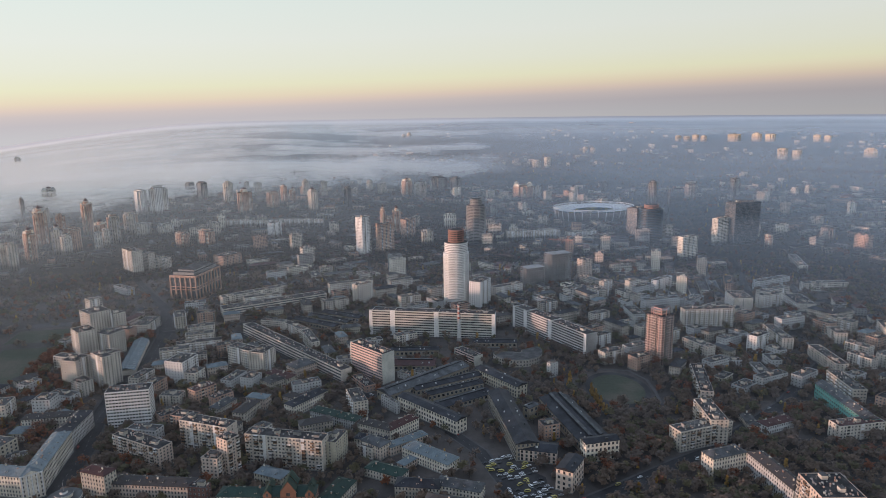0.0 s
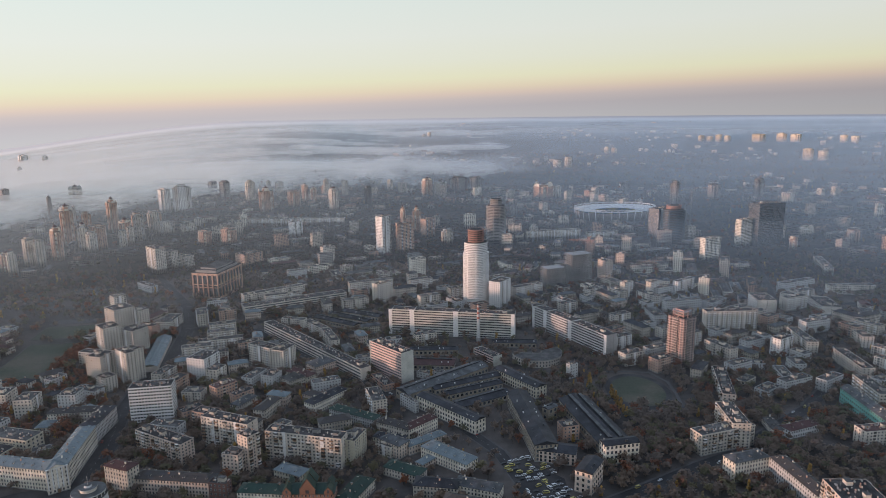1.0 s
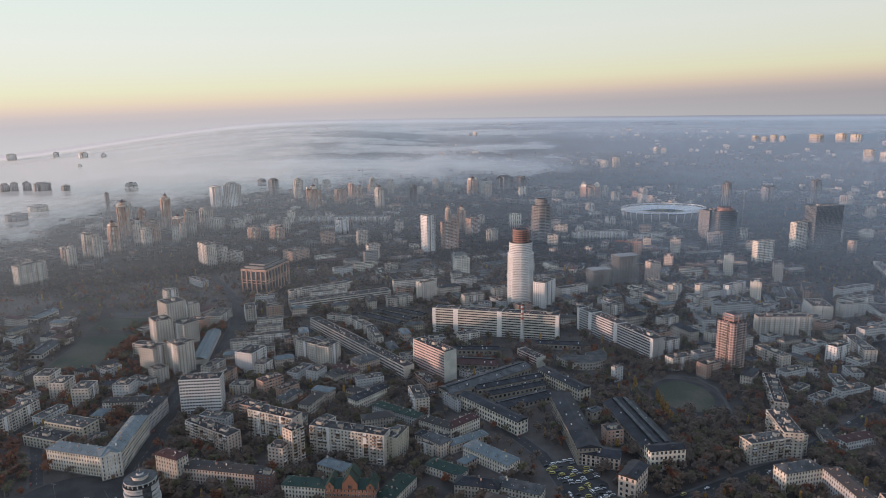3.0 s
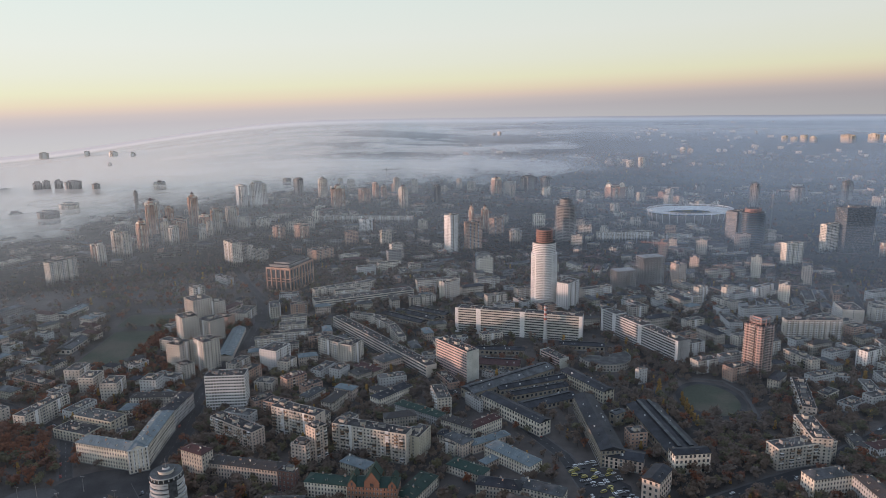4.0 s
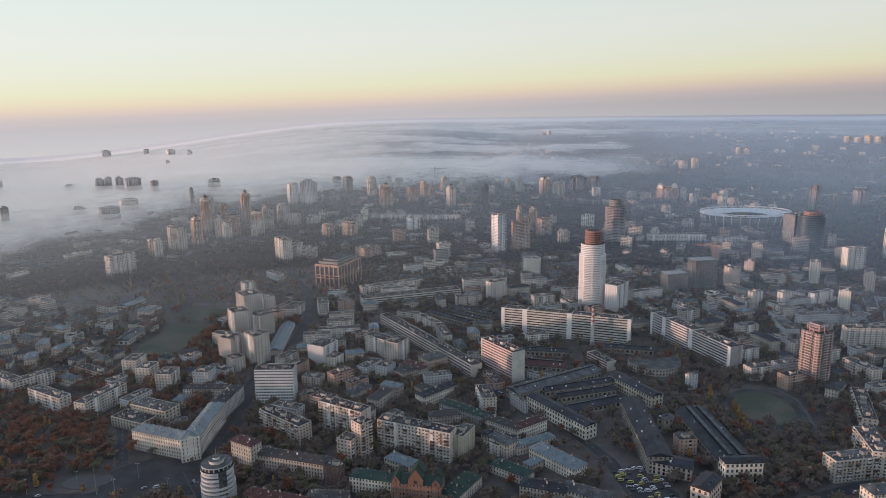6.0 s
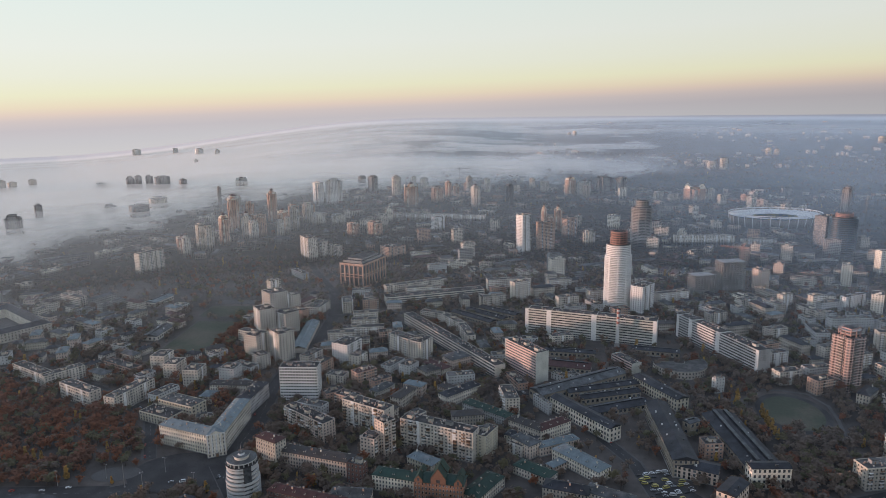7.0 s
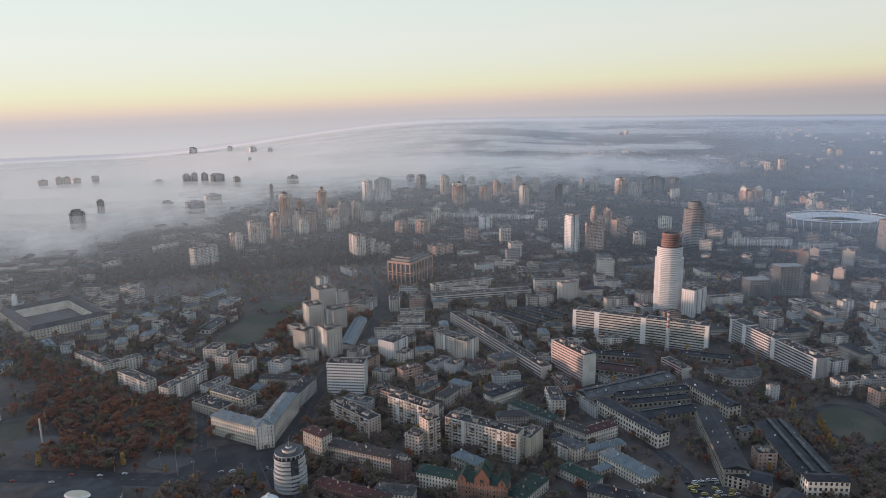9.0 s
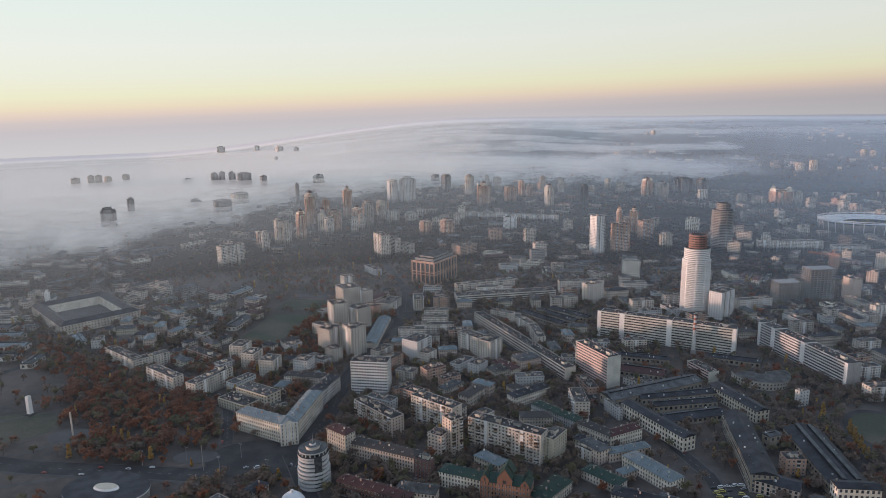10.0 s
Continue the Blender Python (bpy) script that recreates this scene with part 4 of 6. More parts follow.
building("old", -166.7, 734.7, 27.3, 21.3, 47.1, 14.0, 71)
building("old", -188.9, 692.6, 19.8, 18.1, 49.3, 13.0, 72)
building("old", -143.4, 646.5, 47.2, 14.0, 55.0, 12.0, 73)
building("old", -108.2, 611.7, 54.2, 12.0, 151.6, 10.0, 74)
building("panel", -411.6, 711.8, 22.8, 19.8, 76.4, 32.7, 75)
building("panel", -380.2, 708.3, 26.2, 12.0, 141.7, 38.0, 76)
building("panel", -376.3, 719.9, 15.2, 14.2, 142.5, 36.5, 77)
building("panel", -393.5, 687.3, 18.2, 14.3, 148.0, 16.9, 78)
building("panel", -450.6, 804.6, 26.4, 21.8, 137.1, 35.6, 79)
building("panel", -423.9, 814.0, 27.4, 23.7, 154.8, 28.9, 80)
building("panel", -480.4, 891.9, 30.4, 28.6, 141.2, 33.6, 81)
building("panel", -453.0, 895.2, 18.9, 15.1, 144.3, 29.3, 82)
building("panel", -531.3, 985.5, 18.6, 15.2, 52.5, 24.2, 83)
glazed_pavilion(-384.6, 792.5, 112.3, 17.6, 105.0, 6.0)
building("panel5", -417.5, 906.1, 40.8, 21.5, 89.5, 12.8, 85)
building("panel", -832.8, 1075.9, 51.7, 16.0, 70.5, 41.8, 86)
building("white5", -301.5, 1175.7, 33.1, 16.0, 27.2, 16.4, 87)
building("white9", -165.8, 1358.7, 25.1, 18.0, 53.6, 83.4, 88)
building("brick9", -124.3, 1389.8, 33.3, 18.0, 33.7, 64.1, 89)
building("brick9", -85.2, 1558.0, 30.8, 18.0, 46.5, 45.0, 90)
building("white9", -401.7, 1579.4, 29.0, 16.0, 50.2, 37.5, 91)
building("balp", -438.5, 1737.1, 249.6, 16.0, 1.4, 19.1, 92)
building("balp", -155.4, 1076.5, 72.2, 14.0, 20.7, 21.6, 93)
building("balp", -75.3, 1101.3, 40.3, 14.0, 24.7, 18.4, 94)
building("balp", -129.6, 1028.5, 29.7, 14.0, 40.9, 30.8, 95)
building("panel5", -55.6, 1005.6, 32.9, 14.0, 25.9, 16.9, 96)
building("balp", 200.8, 1515.6, 124.0, 16.0, 9.0, 23.3, 97)
building("balp", 310.3, 1520.9, 72.6, 16.0, 18.7, 18.1, 98)
building("panel", -581.4, 1232.0, 45.8, 19.4, 135.2, 48.3, 99)
building("panel", -566.3, 1252.1, 35.1, 14.0, 151.1, 37.6, 100)
building("panel", -536.2, 1254.1, 34.4, 14.0, 151.4, 28.1, 101)
building("brick5", -419.5, 1277.3, 41.7, 30.9, 54.2, 27.3, 102)
building("balp", 482.9, 976.4, 39.1, 14.0, 20.5, 20.6, 103)
building("balp", 527.6, 975.2, 54.9, 26.7, 82.7, 11.9, 104)
building("panel5", 610.4, 1059.0, 72.4, 14.0, 2.7, 15.0, 105)
building("panel5", 651.5, 1221.9, 96.5, 14.0, 74.3, 14.0, 106)
building("white5", 536.5, 1082.0, 70.0, 14.0, 25.4, 16.0, 107)
building("panel5", 421.2, 820.9, 57.4, 14.0, 87.8, 15.0, 108)
building("white5", 462.7, 874.3, 39.9, 13.0, 19.4, 17.0, 109)
building("panel5", 497.3, 823.5, 26.8, 14.0, 85.7, 15.0, 110)
building("panel5", 440.7, 742.1, 63.8, 14.0, 88.0, 14.0, 111)
building("old", 9.5, 483.0, 36.8, 14.0, 161.1, 10.0, 112)
building("old", -159.8, 655.7, 16.1, 12.0, 147.3, 10.0, 113)
building("old", -376.3, 617.3, 12.0, 12.0, 148.3, 12.0, 114)
building("hall", -36.5, 749.1, 47.4, 22.0, 176.2, 8.0, 115, roof="redmetal", label="low workshop hall with a maroon sheet roof")
building("white5", -46.1, 720.8, 16.5, 9.0, 149.6, 7.0, 116)
building("white5", -31.4, 723.2, 13.6, 9.0, 147.6, 7.0, 117)
building("hall", -38.5, 793.6, 59.2, 12.0, 1.5, 8.0, 118)
building("hall", 62.1, 821.7, 55.5, 14.0, 176.6, 7.0, 119)
building("panel5", -238.2, 898.6, 34.4, 11.0, 164.1, 14.0, 120)
building("panel5", -203.1, 874.9, 47.4, 11.0, 132.6, 14.0, 121)
building("panel5", -174.6, 831.1, 54.9, 11.0, 114.7, 14.0, 122)
building("hall", -181.2, 908.6, 75.6, 15.0, 148.4, 8.0, 123)
building("hall", -164.7, 924.6, 70.9, 15.0, 149.0, 8.0, 124)
building("hall", -149.3, 942.3, 65.7, 15.0, 152.8, 8.0, 125)
building("brick5", -91.1, 698.1, 36.6, 12.0, 121.8, 8.0, 126)
building("old", -183.6, 438.8, 31.2, 14.0, 7.2, 12.0, 127)
building("old", -23.3, 483.9, 35.3, 14.0, 172.6, 11.0, 128)
building("brick5", -273.7, 620.8, 22.5, 14.0, 45.2, 10.0, 129)
building("panel5", -285.5, 659.5, 21.3, 14.0, 175.2, 12.0, 130)
building("old", -183.8, 708.1, 33.2, 14.0, 147.3, 12.0, 131)
building("old", -224.8, 634.9, 27.1, 12.0, 67.7, 12.0, 132)
building("panel5", -172.1, 577.9, 18.3, 12.0, 59.4, 14.0, 133)
building("old", -63.3, 549.9, 23.8, 14.0, 142.2, 13.0, 134)
building("old", -474.3, 717.5, 22.1, 12.0, 46.9, 8.0, 135)
building("white5", -538.0, 1098.2, 44.5, 12.0, 143.5, 12.0, 136)
building("brickbal", -192.8, 511.8, 14.0, 14.0, 78.6, 22.2, 137)
building("brickbal", -182.5, 519.5, 13.1, 13.0, 56.6, 34.5, 138)
building("brick", -190.9, 471.7, 14.9, 8.3, 170.5, 18.6, 139)
building("old", -157.3, 469.8, 35.3, 14.0, 176.0, 13.7, 140)
building("old", -232.5, 486.6, 66.5, 14.0, 174.3, 13.9, 141)
building("old", -275.0, 486.1, 23.5, 12.3, 160.6, 24.1, 142, roof="redmetal", label="old stucco corner house with a dark red roof")
building("old", -215.8, 429.9, 63.9, 12.0, 172.7, 12.0, 143, wall="darkbrick", roof="redmetal", label="row of brick houses with dark red roofs")
gabled_house(-118.8, 463.1, 38.9, 16.0, 1.3, 18.0)
building("old", -143.0, 502.7, 26.3, 13.0, 156.3, 11.0, 145, roof="bluemetal")
building("old", -383.8, 609.0, 47.8, 12.0, 9.3, 13.0, 146)
building("old", -399.7, 586.9, 15.0, 13.5, 94.5, 9.0, 147)
building("white5", -378.5, 545.9, 16.3, 8.0, 28.8, 6.0, 148)
building("factory", -15.4, 616.3, 81.8, 14.0, 135.1, 14.2, 149, wall="cream")
building("white5", -57.2, 639.0, 26.5, 4.0, 130.1, 12.0, 150)
building("hall", 0.4, 691.5, 81.6, 13.0, 29.0, 9.0, 151)
building("hall", 7.2, 675.3, 68.0, 12.0, 28.1, 8.0, 152)
building("hall", 16.3, 653.3, 62.8, 18.0, 32.7, 6.0, 153)
building("factory", 60.5, 590.8, 111.3, 20.0, 98.6, 16.0, 154)
building("factory", 79.3, 539.9, 31.4, 18.0, 166.1, 10.9, 155, wall="pinkstucco")
building("factory", 98.2, 497.2, 26.0, 14.0, 59.5, 18.9, 156, wall="pinkstucco")
building("hall", 120.2, 596.6, 99.3, 30.3, 103.6, 10.0, 157)
building("factory", 131.2, 537.9, 30.9, 12.0, 13.1, 18.2, 158, wall="cream")
building("brick5", 93.9, 578.3, 16.1, 13.0, 16.1, 14.4, 159)
building("hall", 81.8, 617.9, 13.2, 8.5, 41.9, 12.9, 160, roof="metal")
building("old", -14.7, 532.0, 50.0, 16.0, 141.5, 11.0, 161, wall="cream", roof="bluemetal", label="cream house with a pale blue sheet roof")
building("old", -36.8, 560.0, 40.1, 10.0, 37.0, 9.0, 162, roof="bluemetal", label="low house with a pale blue sheet roof")
building("old", -65.0, 583.5, 36.0, 12.0, 152.3, 12.0, 163)
building("old", -43.7, 587.0, 36.3, 12.0, 46.4, 12.0, 164)
building("panel5", -70.3, 547.2, 16.8, 8.9, 149.5, 10.6, 165)
building("old", -68.7, 563.5, 29.0, 11.0, 162.6, 9.0, 166)
building("old", -50.8, 511.0, 34.2, 14.0, 152.7, 8.0, 167, roof="green")
building("old", -87.4, 475.1, 38.7, 16.0, 68.3, 10.0, 168, roof="green")
building("old", -34.4, 525.9, 15.6, 8.4, 50.2, 7.0, 169)
building("old", 306.9, 586.8, 34.6, 12.0, 22.9, 9.0, 170, wall="white", roof="redmetal", label="white house with a dark red roof")
building("old", 285.9, 594.3, 25.4, 10.0, 88.7, 7.0, 171)
building("yellowlow", 304.1, 701.2, 23.1, 11.2, 42.0, 7.0, 172)
building("white5", 316.2, 675.9, 26.2, 14.5, 37.2, 8.0, 173)
building("white5", 335.6, 746.1, 14.0, 10.0, 172.6, 8.0, 174)
building("white5", 378.3, 744.8, 22.9, 12.6, 90.5, 10.0, 175)

# ---- towers in the distance ----
far_tower(-902, 1493, -1.0, 25.6, 98.6, "brick", True, 0)
far_tower(-883, 1540, -1.0, 19.6, 73.1, "brick", False, 1)
far_tower(-882, 1656, -1.0, 24.8, 92.6, "brick", True, 2)
far_tower(-836, 1340, -1.0, 24.4, 75.9, "brick", True, 3)
far_tower(-836, 1282, -1.0, 18.1, 57.6, "beige", False, 4)
far_tower(-864, 1290, -1.0, 19.5, 59.3, "beige", False, 5)
far_tower(-794, 1604, -1.0, 26.3, 59.2, "brick", False, 6)
far_tower(-783, 1665, -1.0, 27.0, 55.1, "beige", False, 7)
far_tower(-807, 1418, -1.0, 20.4, 46.9, "panel", False, 8)
far_tower(-755, 1451, -1.0, 16.9, 44.9, "panel", False, 9)
far_tower(-846, 1211, -1.0, 16.4, 47.0, "panel", False, 10)
far_tower(-820, 1486, -1.0, 17.5, 51.6, "panel", False, 11)
far_tower(-758, 1492, -1.0, 14.8, 44.7, "beige", False, 12)
far_tower(-895, 1987, -1.0, 38.2, 73.5, "white", False, 13)
far_tower(-848, 2003, -1.0, 52.5, 82.6, "white", False, 14)
far_tower(-813, 2273, 0.2, 33.5, 64.2, "concrete", False, 15)
far_tower(-900, 2396, 4.7, 28.0, 46.0, "concrete", False, 16)
far_tower(-698, 2186, -1.0, 30.2, 75.1, "panel", False, 17)
far_tower(-588, 1986, -1.0, 40.9, 77.0, "brick", True, 18)
far_tower(-531, 2089, -1.0, 39.4, 51.6, "brick", False, 19)
far_tower(-521, 2197, -1.0, 23.1, 57.7, "brick", False, 20)
far_tower(-484, 2158, -1.0, 21.0, 56.6, "brick", True, 21)
far_tower(-390, 2001, -1.0, 31.3, 73.0, "panel", True, 22)
far_tower(-471, 2302, -0.8, 20.6, 65.8, "panel", False, 23)
far_tower(-705, 2419, 3.3, 18.4, 45.9, "panel", False, 24)
far_tower(-667, 2423, 3.1, 31.2, 40.8, "panel", False, 25)
far_tower(-408, 2306, -0.8, 20.5, 57.8, "panel", False, 26)
far_tower(-297, 2080, -1.0, 23.1, 64.6, "glass", False, 27)
far_tower(-127, 2309, -1.0, 33.8, 66.4, "brick", True, 28)
far_tower(-81, 2312, -1.0, 40.6, 54.8, "panel", True, 29)
far_tower(-19, 2429, 0.5, 62.0, 55.2, "concrete", False, 30)
far_tower(41, 2404, 0.0, 35.1, 56.0, "concrete", False, 31)
far_tower(-270, 2456, 1.7, 21.6, 42.0, "panel", False, 32)
far_tower(152, 2217, -1.0, 31.2, 31.8, "beige", False, 33)
far_tower(195, 2214, -1.0, 31.2, 27.8, "beige", False, 133)
far_tower(259, 2221, -1.0, 63.7, 51.5, "brick", True, 34)
far_tower(308, 2225, -1.0, 18.1, 44.2, "panel", False, 35)
far_tower(626, 2033, -1.0, 23.3, 74.4, "concrete", False, 36)
far_tower(788, 2158, -1.0, 43.6, 51.2, "concrete", False, 37)
far_tower(930, 2166, -0.7, 29.3, 67.3, "concrete", False, 38)
far_tower(555, 2356, 0.3, 28.3, 35.1, "concrete", False, 39)
far_tower(-148, 1609, -1.0, 10.7, 72.5, "brick", True, 40)
far_tower(-115, 1612, -1.0, 19.0, 69.7, "brick", True, 41)
far_tower(-133, 1610, -1.0, 15.5, 41.0, "brick", False, 42)
far_tower(-94, 1599, -1.0, 16.5, 36.5, "brick", False, 43)
far_tower(-38, 1470, -1.0, 26.1, 37.4, "beige", False, 44)
far_tower(156, 1514, -1.0, 18.0, 38.9, "panel", False, 45)
far_tower(-2143, 1903, 1.6, 35.5, 57.6, "beige", False, 46)
far_tower(-2114, 1947, 1.7, 29.4, 63.1, "beige", False, 47)
far_tower(-2086, 1956, 1.5, 29.2, 64.7, "beige", False, 48)
far_tower(-2081, 1994, 1.7, 29.4, 55.0, "beige", False, 49)
far_tower(-2071, 2074, 2.2, 25.7, 55.8, "beige", False, 50)
far_tower(-1648, 2069, 1.0, 27.0, 71.7, "concrete", False, 51)
far_tower(-1619, 2075, 1.1, 21.1, 74.9, "concrete", False, 52)
far_tower(-1581, 2084, 1.1, 24.8, 76.4, "concrete", False, 53)
far_tower(-1515, 2066, 0.7, 48.6, 75.5, "concrete", False, 54)
far_tower(-1426, 2055, 0.3, 25.6, 68.3, "concrete", False, 55)
far_tower(-1328, 1262, -1.0, 35.0, 71.6, "concrete", False, 56)
far_tower(-1395, 1403, -1.0, 17.4, 74.7, "concrete", False, 57)
far_tower(-1348, 1601, -1.0, 33.7, 47.4, "concrete", False, 58)
far_tower(-1269, 1702, -1.0, 46.6, 55.7, "panel", False, 59)
far_tower(-1213, 1547, -1.0, 51.8, 57.4, "concrete", False, 60)
far_tower(-1801, 2105, 1.6, 30.3, 42.6, "panel", False, 61)
far_tower(-2372, 3376, 54.4, 27.0, 37.9, "white", False, 62)
far_tower(-2162, 3285, 59.3, 39.9, 39.8, "white", False, 63)
far_tower(-2013, 3223, 61.6, 24.8, 35.4, "white", False, 64)
far_tower(-2640, 3394, 50.3, 46.8, 33.7, "white", False, 65)
far_tower(-1937, 2910, 36.2, 17.8, 34.1, "white", False, 66)
far_tower(-1264, 2160, 1.1, 40.2, 65.7, "panel", True, 67)
far_tower(-817, 1762, -1.0, 22.8, 36.8, "brick", False, 68)
far_tower(-1029, 1712, -1.0, 33.6, 66.1, "beige", True, 69)
far_tower(-1163, 1853, -1.0, 12.8, 71.2, "concrete", False, 70)
far_tower(-584, 1483, -1.0, 28.2, 36.6, "brick", False, 71)
far_tower(-533, 1492, -1.0, 35.0, 40.7, "brick", False, 72)
far_tower(-729, 1616, -1.0, 36.5, 37.3, "panel", False, 73)
far_tower(-683, 1636, -1.0, 36.5, 31.9, "panel", False, 173)
far_tower(399, 2930, 33.1, 32.7, 33.9, "panel", False, 74)
far_tower(444, 2923, 33.1, 32.7, 45.2, "panel", False, 174)
far_tower(679, 3271, 74.4, 24.2, 32.9, "beige", False, 75)
far_tower(711, 3264, 74.4, 24.2, 28.8, "beige", False, 175)
far_tower(843, 3294, 81.5, 19.7, 15.8, "panel", False, 76)
far_tower(869, 3287, 81.5, 19.7, 13.5, "panel", False, 176)
far_tower(936, 3211, 74.9, 12.9, 13.2, "panel", False, 77)
far_tower(954, 3206, 74.9, 12.9, 17.6, "panel", False, 177)
far_tower(971, 3201, 74.9, 12.9, 15.4, "panel", False, 277)
far_tower(642, 2069, -1.0, 19.0, 70.4, "concrete", False, 78)
far_tower(1181, 3454, 112.2, 29.1, 31.9, "beige", False, 79)
far_tower(1219, 3441, 112.2, 29.1, 27.4, "beige", False, 179)
far_tower(1257, 3427, 112.2, 29.1, 36.5, "beige", False, 279)
far_tower(1294, 3413, 112.2, 29.1, 31.9, "beige", False, 379)
far_tower(1426, 3367, 112.9, 58.3, 40.1, "beige", False, 80)
far_tower(1520, 3332, 113.7, 44.6, 43.9, "beige", False, 81)
far_tower(1575, 3306, 113.7, 44.6, 38.4, "beige", False, 181)
far_tower(1420, 2866, 58.0, 39.5, 49.6, "panel", False, 82)
far_tower(1473, 2847, 58.8, 46.6, 41.9, "panel", False, 83)
far_tower(1743, 3203, 111.8, 31.7, 36.0, "panel", False, 84)
far_tower(1782, 3182, 111.8, 31.7, 31.5, "panel", False, 184)
far_tower(1744, 2791, 68.6, 47.8, 41.0, "panel", False, 85)
far_tower(-222, 3844, 136.5, 20.1, 19.3, "beige", False, 86)
far_tower(-194, 3845, 136.5, 20.1, 25.7, "beige", False, 186)
far_tower(676, 1389, -1.0, 16.0, 30.9, "brick", False, 87)
far_tower(833, 1451, -1.0, 28.3, 33.3, "concrete", False, 88)

far_tower(-868, 1305, -1.0, 26, 56, "brick", False, 401)
far_tower(-831, 1430, -1.0, 24, 66, "beige", True, 402)
far_tower(-807, 1447, -1.0, 30, 58, "brick", False, 403)
far_tower(-778, 1511, -1.0, 26, 62, "brick", True, 404)
far_tower(-763, 1545, -1.0, 24, 64, "beige", False, 405)
far_tower(-880, 1246, -1.0, 24, 41, "brick", True, 406)

# ---- landmarks ----
def banded_tower(x, y, r, h, wall, head, yaw=0, squash=.8, label="", storeys=27, crown=20.0, step=1.0):
    """A rounded tower of stacked balcony bands with a ringed head."""
    root = thing("residential_tower", pose(x, y, 0, 0, 0, yaw), label, "tower block")
    claim(x, y, 2 * r, 2 * r, yaw)
    core = Shape()
    core.drum(0, 0, -.5, h, r * .87, r * .86, "glass" if wall != "white" else "concrete", 32, "flat", squash)
    part("core", core, root, "dark glazed core")
    sh = h / storeys
    band = Shape()
    band.drum(0, 0, 0, sh * (.6 if wall == "white" else .48), r, r, wall, 32, wall, squash)
    me = band.mesh("balcony_band")
    for k in range(storeys):
        q = 1.0 if k < storeys * step else .9
        part("balcony_band", me, root, at=pose(0, 0, k * sh) @ Matrix.Diagonal((q, q, 1, 1)))
    pier = Shape()
    pier.box(-.9, -.5, 0, .9, .4, h * min(step, .97), wall)
    pm = pier.mesh("pier")
    for k in range(9):
        a = 2 * math.pi * k / 9 + .2
        part("pier", pm, root, at=pose(r * .96 * math.cos(a), squash * r * .96 * math.sin(a), 0, 0, 0, math.degrees(a) + 90))
    rings = max(3, int(crown / 3.2))
    s = Shape()
    s.drum(0, 0, h, h + crown * .95, r * .52, r * .50, "glass", 24, "flat", squash)
    part("head", s, root)
    s = Shape()
    s.drum(0, 0, 0, crown / rings * .5, r * .62, r * .62, head, 24, head, squash)
    hm = s.mesh("head_ring")
    for k in range(rings):
        part("head_ring", hm, root, at=pose(0, 0, h + .3 + k * crown / rings))
    s = Shape()
    for k in range(14):
        a = 2 * math.pi * k / 14
        cx, cy = r * .6 * math.cos(a), squash * r * .6 * math.sin(a)
        s.box(cx - .35, cy - .35, h, cx + .35, cy + .35, h + crown, head)
    part("head_post", s, root, kind="stuff")
    return root


banded_tower(17, 1010, 20, 99, "white", "redpaint", 20, .85, "white residential tower with an unfinished red steel head", 38, 20, .84)
banded_tower(70, 1490, 22, 86, "concrete", "concrete", 0, .9, "dark banded tower with a stepped head", 26, 14)
banded_tower(459, 1490, 29, 74, "darkglass", "redpaint", 30, .8, "dark glass tower with a red steel crown under construction", 20, 8)


